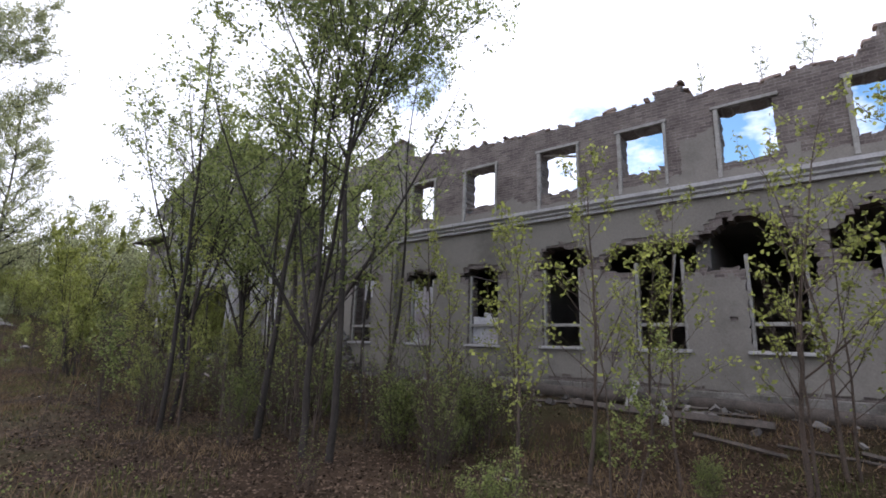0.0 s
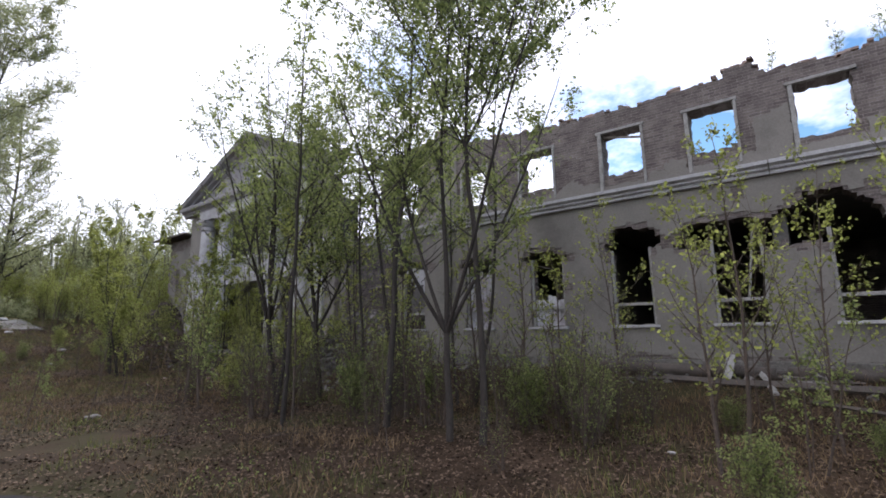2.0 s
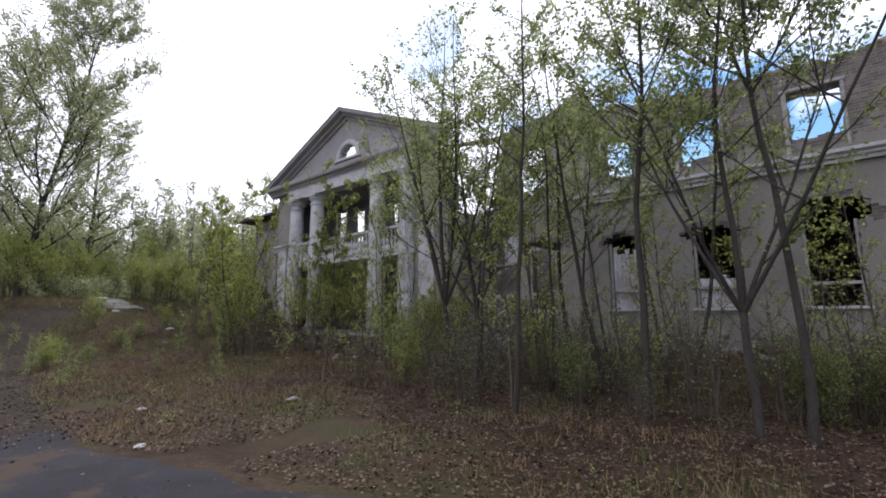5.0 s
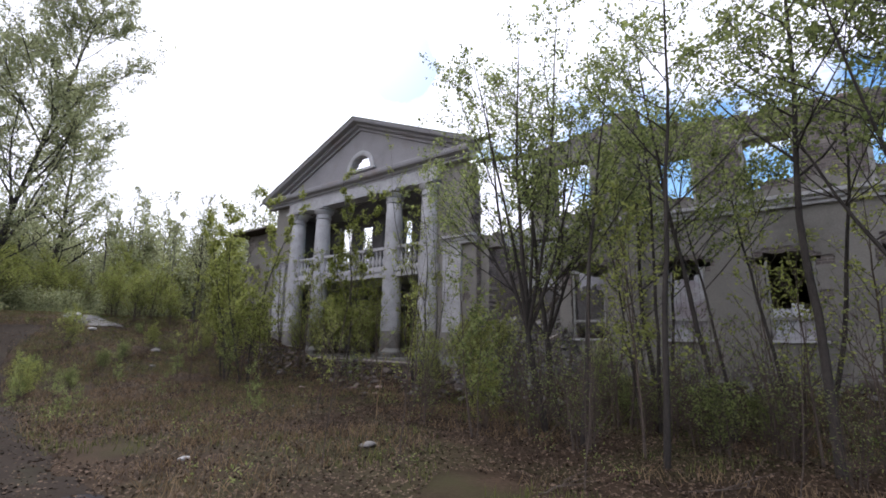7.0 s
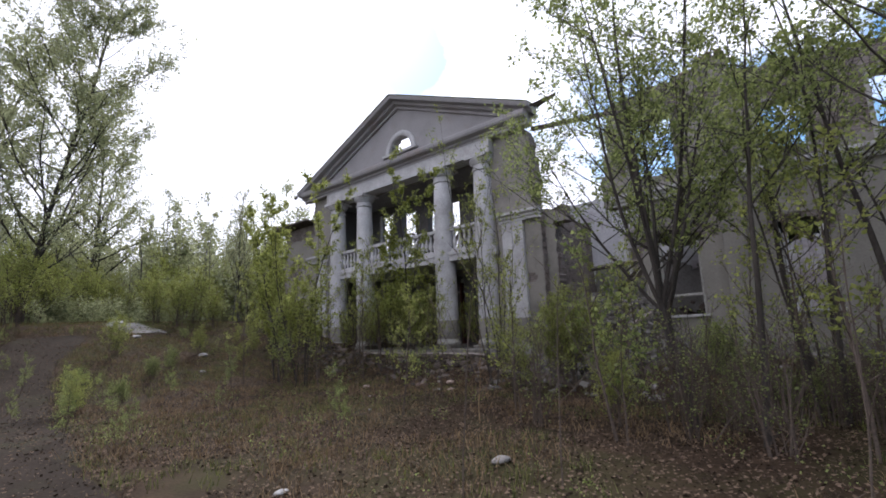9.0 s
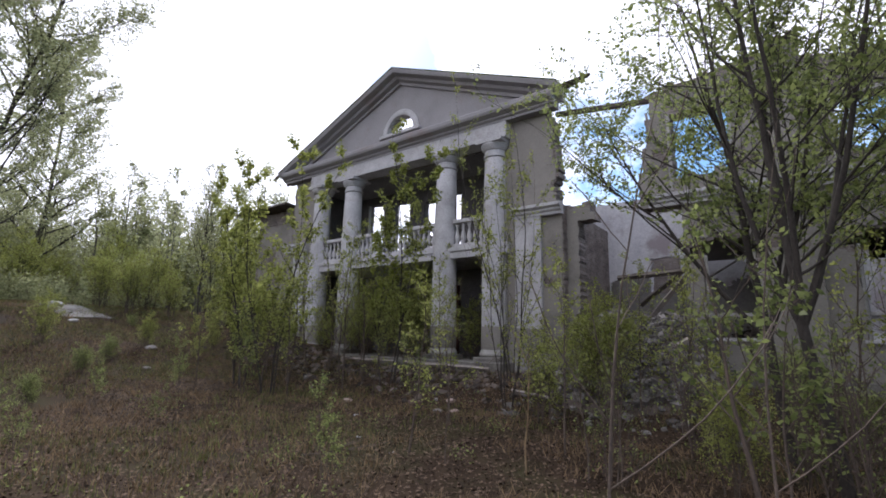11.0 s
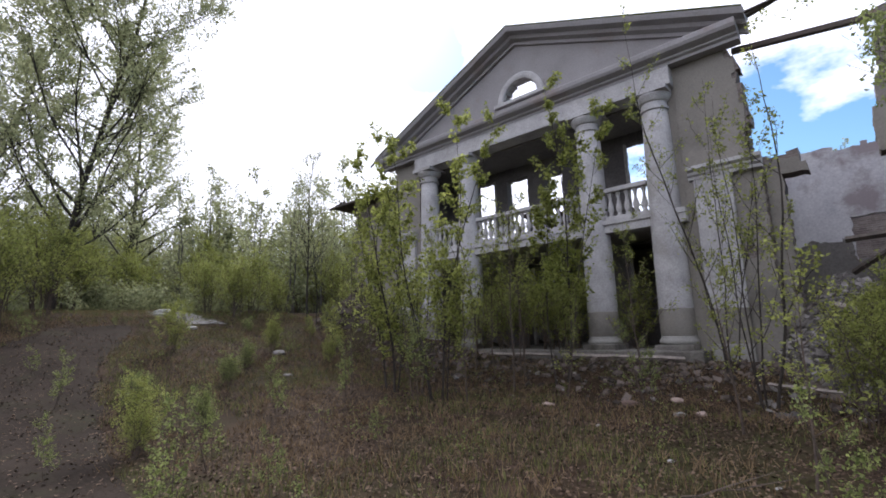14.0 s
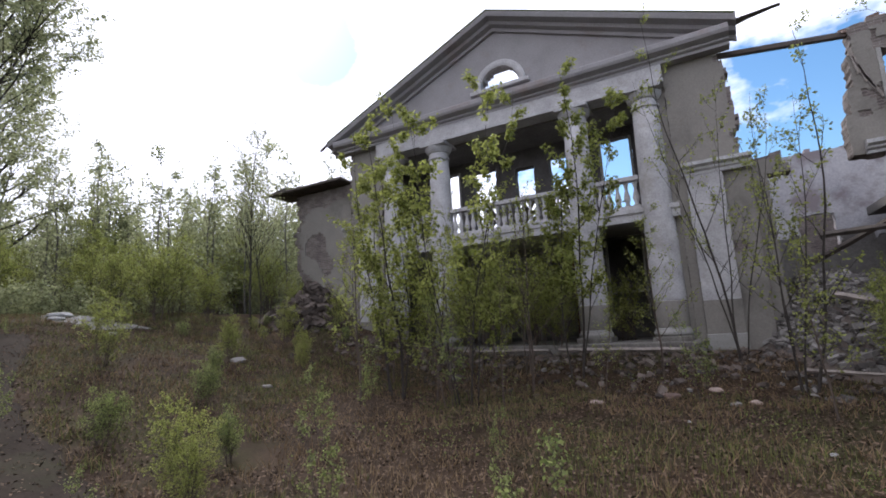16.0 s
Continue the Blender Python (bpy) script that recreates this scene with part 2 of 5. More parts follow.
# ---- building tools ----
def mesh_object(name, verts, faces, mat, parent=None, label="", smooth=False):
    me = bpy.data.meshes.new(name)
    me.from_pydata([tuple(v) for v in verts], [], [tuple(f) for f in faces])
    me.materials.append(MAT[mat])
    me.validate()
    if smooth:
        me.polygons.foreach_set("use_smooth", [True] * len(me.polygons))
    me.update()
    ob = new(name, me)
    if parent:
        ob.parent = parent
    if label:
        ob["label"] = label
    return ob


def part(name, bm, mat, parent=None, label="", smooth=False):
    """Link a bmesh as one mesh object."""
    bmesh.ops.recalc_face_normals(bm, faces=bm.faces)
    me = bpy.data.meshes.new(name)
    bm.to_mesh(me)
    bm.free()
    me.materials.append(MAT[mat])
    if smooth:
        me.polygons.foreach_set("use_smooth", [True] * len(me.polygons))
    ob = new(name, me)
    if parent:
        ob.parent = parent
    if label:
        ob["label"] = label
    return ob


def empty(name, label, category, kind="", group="", at=(0, 0, 0)):
    ob = tagged(new(name), label, category, group, kind)
    ob.location = at
    return ob


def add_box(bm, lo, hi, bevel=0.0, m=None, jitter=0.0, rng=None):
    r = bmesh.ops.create_cube(bm, size=1.0)
    vs = r["verts"]
    for v in vs:
        v.co = Vector([lo[i] + (hi[i] - lo[i]) * (v.co[i] + 0.5) for i in range(3)])
        if jitter:
            v.co += Vector([rng.uniform(-jitter, jitter) for _ in range(3)])
    if bevel:
        es = list({e for v in vs for e in v.link_edges})
        r = bmesh.ops.bevel(bm, geom=es, offset=bevel, segments=1, affect="EDGES")
        vs = list({v for f in r["faces"] for v in f.verts} | {v for v in vs if v.is_valid})
    if m is not None:
        bmesh.ops.transform(bm, matrix=m, verts=[v for v in vs if v.is_valid])
    return bm


def box(lo, hi, bevel=0.0, m=None, jitter=0.0, rng=None):
    return add_box(bmesh.new(), lo, hi, bevel, m, jitter, rng)


def lathe(profile, segs=20, at=(0, 0, 0)):
    """A turned solid from (radius, height) pairs."""
    bm = bmesh.new()
    rings = []
    for r, z in profile:
        rings.append([bm.verts.new((at[0] + r * math.cos(2 * math.pi * k / segs), at[1] + r * math.sin(2 * math.pi * k / segs), at[2] + z)) for k in range(segs)])
    for p, q in zip(rings, rings[1:]):
        for k in range(segs):
            bm.faces.new((p[k], p[(k + 1) % segs], q[(k + 1) % segs], q[k]))
    bm.faces.new(list(reversed(rings[0])))
    bm.faces.new(rings[-1])
    return bm


def profile_run(points, a, b, z_dir=None):
    """A moulding: a closed (out, up) profile swept straight from a to b; out is to the right of a->b seen from above."""
    a, b = Vector(a), Vector(b)
    d = (b - a).normalized()
    out = Vector((d.y, -d.x, 0)).normalized()
    up = out.cross(d) if z_dir is None else Vector(z_dir)
    if up.z < 0:
        up = -up
    bm = bmesh.new()
    ra = [bm.verts.new(a + out * p + up * q) for p, q in points]
    rb = [bm.verts.new(b + out * p + up * q) for p, q in points]
    k = len(points)
    for i in range(k):
        bm.faces.new((ra[i], ra[(i + 1) % k], rb[(i + 1) % k], rb[i]))
    bm.faces.new(ra)
    bm.faces.new(list(reversed(rb)))
    return bm


def masked_wall(name, xs, zs, solid, y0, y1, mat, parent=None, label="", rough=0.0, seed=1):
    """A wall in the xz plane made of small cells; solid(x, z) says which cells stand. Broken edges are jagged by rough."""
    nx, nz = len(xs) - 1, len(zs) - 1
    S = np.zeros((nx + 2, nz + 2), bool)
    for i in range(nx):
        for k in range(nz):
            S[i + 1, k + 1] = solid((xs[i] + xs[i + 1]) / 2, (zs[k] + zs[k + 1]) / 2)
    rng = np.random.RandomState(seed)
    J = rng.uniform(-rough, rough, (nx + 1, nz + 1, 3))
    full = np.zeros((nx + 1, nz + 1), bool)
    for i in range(nx + 1):
        for k in range(nz + 1):
            full[i, k] = S[i:i + 2, k:k + 2].all()
    J[full] = 0
    J[:, 0, 2] = 0
    verts, faces, ids = [], [], {}

    def vid(i, k, s):
        key = (i, k, s)
        if key not in ids:
            ids[key] = len(verts)
            j = J[i, k]
            verts.append((xs[i] + j[0], (y1 if s else y0) + j[1] * 0.3, zs[k] + j[2]))
        return ids[key]
    for i in range(nx):
        k = 0
        while k < nz:
            if not S[i + 1, k + 1]:
                k += 1
                continue
            a, b, c, d = (i, k), (i + 1, k), (i + 1, k + 1), (i, k + 1)
            faces.append((vid(*a, 0), vid(*b, 0), vid(*c, 0), vid(*d, 0)))
            faces.append((vid(*a, 1), vid(*d, 1), vid(*c, 1), vid(*b, 1)))
            if not S[i, k + 1]:
                faces.append((vid(*a, 0), vid(*d, 0), vid(*d, 1), vid(*a, 1)))
            if not S[i + 2, k + 1]:
                faces.append((vid(*b, 0), vid(*b, 1), vid(*c, 1), vid(*c, 0)))
            if not S[i + 1, k]:
                faces.append((vid(*a, 0), vid(*a, 1), vid(*b, 1), vid(*b, 0)))
            if not S[i + 1, k + 2]:
                faces.append((vid(*d, 0), vid(*c, 0), vid(*c, 1), vid(*d, 1)))
            k += 1
    return mesh_object(name, verts, faces, mat, parent, label)


def cuts(lo, hi, step, marks=()):
    """Grid lines from lo to hi about step apart that pass through the marks."""
    ms = sorted({round(v, 4) for v in (lo, hi, *marks) if lo <= v <= hi})
    out = [ms[0]]
    for a, b in zip(ms, ms[1:]):
        n = max(1, round((b - a) / step))
        out += [a + (b - a) * (i + 1) / n for i in range(n)]
    return out


def nz(x, z, s=1.0, seed=0.0):
    return noise.noise(Vector((x * s + seed * 7.3, z * s - seed * 3.1, seed)))


def smooth01(v):
    v = max(0.0, min(1.0, v))
    return v * v * (3 - 2 * v)


def ground_z(x, y):
    """Height of the ground: level along the lane, banked up to the walls, rising to the west."""
    z = -0.93
    z += 2.75 * smooth01((1.0 - x) / 17.0) * smooth01((y + 30) / 20.0)
    z += 1.2 * smooth01((-16.0 - x) / 60.0)
    bank = smooth01((y + 4.2) / 3.6)
    z += (0.62 * bank) * smooth01((x + 12) / 6.0)
    z += 0.07 * nz(x, y, 0.5, 1) + 0.03 * nz(x, y, 1.7, 2)
    return z

# ---- ground ----
def axis_lines(lo, hi, step, far):
    mid = list(np.arange(lo, hi + 1e-6, step))
    out, d = [], step
    a = hi
    while a < far:
        d *= 1.25
        a += d
        out.append(a)
    left, d, a = [], step, lo
    while a > -far:
        d *= 1.25
        a -= d
        left.append(a)
    return left[::-1] + mid + out


gx, gy = axis_lines(-26, 36, 0.45, 900), axis_lines(-22, 12, 0.45, 900)
gv = [(x, y, ground_z(x, y)) for x in gx for y in gy]
gn = len(gy)
gf = [(i * gn + j, (i + 1) * gn + j, (i + 1) * gn + j + 1, i * gn + j + 1) for i in range(len(gx) - 1) for j in range(gn - 1)]
ground = tagged(mesh_object("ground", gv, gf, "soil", smooth=True), "brown leaf-strewn soil with thin spring grass", "ground", kind="structure")

# old asphalt lane, worn away at its edges
rv, rf = [], []
rn = 14
rx = list(np.arange(-10.2, 44.0, 0.4))


LANE = ((-10.4, -8.6), (-7.0, -10.2), (-3.0, -11.2), (3.0, -12.0), (8.0, -12.7), (12.0, -12.7), (14.0, -12.1), (16.0, -11.5), (18.0, -11.0), (21.0, -10.8), (44.0, -11.0))


def lane_edge(x):
    """Northern edge of the lane."""
    for (a, p), (b, q) in zip(LANE, LANE[1:]):
        if a <= x <= b:
            return p + (q - p) * (x - a) / (b - a)
    return LANE[-1][1] if x > 44 else LANE[0][1]


def lane_south(x):
    """Southern edge: a wide lane that narrows to a worn path."""
    k = smooth01((13.0 - x) / 5.0)
    return -16.6 * (1 - k) + (lane_edge(x) - 2.6) * k


for i, x in enumerate(rx):
    edge = lane_edge(x) + 0.30 * nz(x, 0, 0.7, 4) + 0.16 * nz(x, 3, 2.3, 5)
    far_edge = lane_south(x) + 0.3 * nz(x, 5, 0.6, 6)
    for j in range(rn):
        y = edge + (far_edge - edge) * j / (rn - 1)
        rv.append((x, y, ground_z(x, y) + (0.035 if 0 < j < rn - 1 else -0.02)))
path_faces = []
for i in range(len(rx) - 1):
    for j in range(rn - 1):
        (rf if rx[i] > 10.4 + 0.8 * nz(j, i, 0.9, 17) else path_faces).append((i * rn + j, i * rn + j + 1, (i + 1) * rn + j + 1, (i + 1) * rn + j))


def used(verts, faces):
    """The vertices that the faces use, and the faces renumbered."""
    ids = sorted({v for f in faces for v in f})
    at = {v: k for k, v in enumerate(ids)}
    return [verts[v] for v in ids], [tuple(at[v] for v in f) for f in faces]


road = tagged(mesh_object("road", *used(rv, rf), "asphalt", smooth=True), "dark crumbling asphalt lane with soft earth edges", "road", kind="structure")
tagged(mesh_object("path", *used(rv, path_faces), "path", smooth=True), "trodden dark earth path strewn with dead leaves", "path", kind="structure")
# far gravel track
tv, tf = [], []
for i in range(24):
    s = i / 23
    x, y = -10.4 - 21 * s, -6.6 - 3.4 * s + 1.0 * math.sin(3 * s)
    for j in range(4):
        yy = y - 1.1 + 0.8 * j
        tv.append((x, yy, ground_z(x, yy) + (0.03 if j in (1, 2) else -0.02)))
for i in range(23):
    for j in range(3):
        tf.append((i * 4 + j, i * 4 + j + 1, (i + 1) * 4 + j + 1, (i + 1) * 4 + j))
tagged(mesh_object("track", tv, tf, "gravel", smooth=True), "pale gravel track rising between the bushes", "track", kind="structure")

# ---- the east wing: brick core, plaster skin, string course ----
WING_Y = 0.30
UPPER = [(9.95, 11.3, 4.95, 6.9), (13.4, 14.38, 4.95, 6.35), (15.72, 16.84, 4.95, 6.38), (18.4, 19.5, 4.9, 6.38), (20.72, 21.75, 4.95, 6.38), (22.98, 24.05, 4.95, 6.38), (25.35, 26.4, 4.95, 6.38), (27.7, 28.8, 4.95, 6.38), (30.0, 31.1, 4.95, 6.38)]
LOWER = [(10.5, 11.62), (13.45, 14.5), (15.9, 17.0), (18.4, 19.5), (20.88, 22.0), (23.2, 24.3), (25.4, 26.5), (27.8, 28.9), (30.1, 31.2)]
L_SILL, L_HEAD = 0.82, 2.95
BREAKS = [(19.0, 3.05, 0.75, 0.42), (21.4, 2.95, 1.25, 0.42), (23.3, 3.1, 1.0, 0.62), (24.0, 2.6, 0.5, 0.6), (26.0, 3.0, 1.3, 0.8), (28.2, 2.9, 1.1, 0.6), (16.4, 2.9, 0.75, 0.2), (11.0, 3.0, 0.8, 0.3), (13.95, 2.95, 0.7, 0.2)]


def wing_top(x):
    pts = [(6.0, 4.78), (8.9, 4.72), (8.91, 7.55), (9.9, 7.75), (11.6, 7.92), (12.15, 7.95), (12.2, 8.2), (12.85, 8.2), (12.95, 7.5), (14.3, 7.38), (16.6, 7.12), (19.9, 7.05), (20.8, 7.0), (21.6, 7.08), (21.7, 7.28), (22.25, 7.26), (22.35, 6.95), (24.3, 6.82), (24.5, 6.95), (25.5, 6.8), (26.0, 7.3), (28, 7.1), (34, 7.4)]
    for (a, p), (b, q) in zip(pts, pts[1:]):
        if a <= x <= b:
            z = p + (q - p) * (x - a) / max(b - a, 1e-6)
            break
    else:
        z = 7.0
    return z + 0.09 * nz(x, 0, 2.1, 3) + 0.07 * nz(x, 0, 6.0, 8)


def in_break(x, z, grow=0.0):
    w = 0.28 * nz(x, z, 2.2, 11) + 0.15 * nz(x, z, 6.0, 12)
    return any(((x - cx) / (rx_ + grow)) ** 2 + ((z - cz) / (rz_ + grow)) ** 2 < 1 + w * 1.6 and z > 1.6 for cx, cz, rx_, rz_ in BREAKS)


def wing_open(x, z):
    if any(a < x < b and c < z < d for a, b, c, d in UPPER):
        # broken brick left lying on the sills
        for a, b, c, d in UPPER:
            if a < x < b and c < z < d and z < c + 0.16 + 0.2 * nz(x, 0, 2.5, 15):
                return False
        return True
    return any(a < x < b and L_SILL < z < L_HEAD for a, b in LOWER)


def wing_solid(x, z):
    if z > wing_top(x) or wing_open(x, z):
        return False
    if 7.22 + 0.05 * nz(z, 0, 2, 9) < x < 7.9 and z < 4.25:
        return False
    if 7.72 + 0.16 * nz(z, 0, 2.5, 9) < x < 10.08 and z < 4.3 and z > -0.6:
        return False
    if x < 9.05 + 0.4 * smooth01((z - 4.6) / 3.0) + 0.14 * nz(z, 2, 3.0, 10) and z > 4.3 and x > 7.72 + 0.15 * nz(z, 0, 2.5, 9):
        return False
    return not in_break(x, z)


def plaster_solid(x, z):
    if not wing_solid(x, z) or in_break(x, z, 0.14):
        return False
    n = nz(x, z, 0.8, 21) + 0.5 * nz(x, z, 2.4, 22)
    if z > 4.62:
        if z > wing_top(x) - 0.18 + 0.2 * n:
            return False
        if x < 13.2:
            return n > -0.42
        near = any(a - 0.16 < x < b + 0.16 and c - 0.1 < z < d + 0.18 for a, b, c, d in UPPER)
        low = 4.95 + 0.55 * max(0.0, n + 0.1) + (0.9 if 22.1 < x < 23.1 else 0.0)
        return z < low and not near
    if z < 0.0 + 0.25 * n:
        return False
    return n > -0.62


wing = empty("ruined_wing", "roofless two-storey wing of bare brick and grey plaster", "building")
wx = cuts(6.9, 34.0, 0.13, [v for a, b, *_ in UPPER for v in (a, b)] + [v for p in LOWER for v in p] + [7.26, 10.08])
wz = cuts(-0.95, 8.4, 0.078, [L_SILL, L_HEAD, 4.3, 4.62, 6.38, 6.9, 4.95])
masked_wall("brick_wall", wx, wz, wing_solid, WING_Y, WING_Y + 0.52, "brick", wing, "weathered bare brick", rough=0.03)
masked_wall("plaster_skin", wx, wz, plaster_solid, WING_Y - 0.028, WING_Y - 0.002, "plaster", wing, "cracked grey plaster", rough=0.025)
CORNICE = [(0.0, 4.28), (0.10, 4.28), (0.10, 4.36), (0.16, 4.40), (0.16, 4.45), (0.24, 4.51), (0.24, 4.60), (0.02, 4.66), (0.0, 4.66)]
for a, b in ((9.3, 15.4), (15.43, 22.3), (22.33, 34.0)):
    part("string_course", profile_run(CORNICE, (a, WING_Y - 0.03, 0), (b, WING_Y - 0.03, 0)), "white", wing, "pale moulded string course")
# dark plinth band
part("plinth", box((10.1, WING_Y - 0.09, -1.0), (34.0, WING_Y - 0.03, -0.05), 0.02), "damp", wing, "damp dark plinth")
# pilaster strip between the first and second windows
part("pilaster", box((12.25, WING_Y - 0.17, -0.8), (12.85, WING_Y - 0.03, 4.27), 0.015), "plaster", wing)


def window_surround(a, b, c, d, parent, broken, rng):
    """Wooden casing left round an upper opening: two jambs, a head, sometimes a bar."""
    y0 = WING_Y - 0.035
    fr = part("window_frame", box((a - 0.10, y0 - 0.02, c - 0.25), (a - 0.003, y0 + 0.10, d + 0.02), 0.008, jitter=0.008, rng=rng), "white_wood", parent, "peeling pale window casing")
    if "r" in broken:
        part("right_jamb", box((b + 0.003, y0 - 0.02, c - 0.2), (b + 0.07, y0 + 0.10, d + 0.02), 0.008, jitter=0.008, rng=rng), "white_wood", fr)
    if "h" in broken:
        part("head", box((a - 0.15, y0 - 0.03, d + 0.003), (b + 0.10, y0 + 0.10, d + 0.09), 0.008, jitter=0.008, rng=rng), "white_wood", fr)
    if "b" in broken:
        part("bar", box((a, y0 + 0.14, c + 0.12), (b, y0 + 0.2, c + 0.19), 0.006, jitter=0.015, rng=rng), "wood", fr)
    if "d" in broken:
        part("hanging_bar", box((-0.55, y0 + 0.14, -0.03), (0.55, y0 + 0.19, 0.03), 0.006, pose((a + b) / 2, 0, d - 0.16, 0, 14, 0)), "wood", fr)


rngw = random.Random(5)
for (a, b, c, d), how in zip(UPPER, ("r", "rh", "rhb", "rhbd", "rh", "h", "hrb", "rh", "rhb")):
    window_surround(a, b, c, d, wing, how, rngw)


def lower_window(a, b, parent, rng, boarded, lean):
    y0 = WING_Y + 0.06
    fr = part("casement", box((a + 0.003, y0, L_SILL), (a + 0.075, y0 + 0.09, L_HEAD - 0.05), 0.006, jitter=0.006, rng=rng), "white_wood", parent, "weathered casement frame")
    part("post", box((b - 0.075, y0, L_SILL), (b - 0.003, y0 + 0.09, L_HEAD - 0.05), 0.006, jitter=0.006, rng=rng), "white_wood", fr)
    part("sill", box((a - 0.08, WING_Y - 0.12, L_SILL - 0.07), (b + 0.08, WING_Y - 0.031, L_SILL + 0.0), 0.01, jitter=0.006, rng=rng), "white", fr)
    part("transom", box((a + 0.075, y0 + 0.005, L_SILL + 0.52), (b - 0.075, y0 + 0.08, L_SILL + 0.6), 0.006, jitter=0.006, rng=rng), "white_wood", fr)
    if lean:
        part("hanging_bar", box((-0.025, 0, -0.85), (0.025, 0.05, 0.85), 0.005, pose(b - 0.3, y0 + 0.02, 2.2, 0, 8, 0)), "white_wood", fr)
    if boarded:
        n = 7
        for i in range(n):
            x0 = a + 0.08 + (b - a - 0.16) * i / n
            part("board", box((x0 + 0.004, y0 + 0.1, L_SILL), (x0 + (b - a - 0.16) / n - 0.004, y0 + 0.13, L_SILL + boarded * (1 + 0.12 * rng.uniform(-1, 1))), 0.004), "inner", fr)


for i, (a, b) in enumerate(LOWER):
    lower_window(a, b, wing, rngw, {1: 1.9, 2: 0.9}.get(i, 0), i in (4,))

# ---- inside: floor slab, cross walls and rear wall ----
tagged(part("floor_slab", box((12.9, 0.82, 3.72), (34.0, 9.0, 3.98)), "dark_inner"), "concrete slab over the ground floor, coloured dark for indoor shade", "slab", kind="structure")
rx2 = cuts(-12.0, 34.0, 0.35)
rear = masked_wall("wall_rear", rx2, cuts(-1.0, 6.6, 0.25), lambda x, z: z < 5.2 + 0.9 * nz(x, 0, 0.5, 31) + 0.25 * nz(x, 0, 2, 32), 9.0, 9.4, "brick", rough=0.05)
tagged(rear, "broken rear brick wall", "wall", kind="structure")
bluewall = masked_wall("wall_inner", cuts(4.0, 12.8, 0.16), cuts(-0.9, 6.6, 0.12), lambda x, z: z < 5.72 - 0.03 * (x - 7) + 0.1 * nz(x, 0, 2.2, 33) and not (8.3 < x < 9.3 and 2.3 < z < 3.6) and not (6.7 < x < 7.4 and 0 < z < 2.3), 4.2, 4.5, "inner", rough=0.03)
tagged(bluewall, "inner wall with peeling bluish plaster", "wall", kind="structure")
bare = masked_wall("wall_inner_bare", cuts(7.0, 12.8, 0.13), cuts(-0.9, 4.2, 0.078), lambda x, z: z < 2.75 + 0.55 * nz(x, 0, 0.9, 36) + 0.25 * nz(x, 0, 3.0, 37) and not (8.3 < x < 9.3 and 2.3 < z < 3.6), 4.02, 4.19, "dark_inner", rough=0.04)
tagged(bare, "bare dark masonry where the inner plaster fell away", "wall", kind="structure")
# added slab that keeps light out of the room behind the first window
slab2 = tagged(part("floor_slab_end", box((10.0, 0.83, 3.3), (12.88, 4.0, 3.55), 0.01), "dark_inner"), "slab added behind the empty window to darken it", "slab", kind="structure")
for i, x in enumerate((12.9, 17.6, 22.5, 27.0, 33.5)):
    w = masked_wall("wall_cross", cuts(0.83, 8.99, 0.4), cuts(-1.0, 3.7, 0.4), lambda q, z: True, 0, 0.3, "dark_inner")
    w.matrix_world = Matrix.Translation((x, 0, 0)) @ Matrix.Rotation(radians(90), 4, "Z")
    tagged(w, "cross wall coloured dark for indoor shade", "wall", kind="structure")

# steel beam bridging the gap in the wall
tagged(part("steel_beam", box((-1.5, -0.08, -0.07), (1.5, 0.08, 0.07), 0.01, pose(8.03, 0.5, 7.76, 0, 7.5, 0)), "metal"), "rusty steel beam bridging the broken wall", "beam")

# ---- the portico block ----
portico = empty("portico", "weathered classical portico with columns, balcony and pediment", "portico")
XF, XB = 5.12, 6.9


def block_solid(sign):
    def f(x, z):
        u = abs(x)
        if z > 4.75 and u > 6.72 + 0.16 * nz(z, sign, 2.6, 41) + 0.08 * nz(z, sign, 7, 42) + (0.0 if z < 7.6 else -0.12):
            return False
        return True
    return f


bz = cuts(-0.9, 7.82, 0.08, [4.75])
masked_wall("front_wall", cuts(XF, XB, 0.09), bz, block_solid(1), 0.0, 0.5, "brick", portico, "broken brick edge", rough=0.025)
masked_wall("front_wall", cuts(-XB, -XF, 0.09), bz, block_solid(-1), 0.0, 0.5, "brick", portico, rough=0.025)
masked_wall("plaster_skin", cuts(XF, XB - 0.02, 0.09), bz, lambda x, z: block_solid(1)(x + 0.07, z) and nz(x, z, 1.2, 43) > -0.68, -0.028, -0.002, "plaster", portico, "grey plaster", rough=0.02)
masked_wall("plaster_skin", cuts(-XB + 0.02, -XF, 0.09), bz, lambda x, z: block_solid(-1)(x - 0.07, z) and nz(x, z, 1.2, 44) > -0.68, -0.028, -0.002, "plaster", portico, rough=0.02)
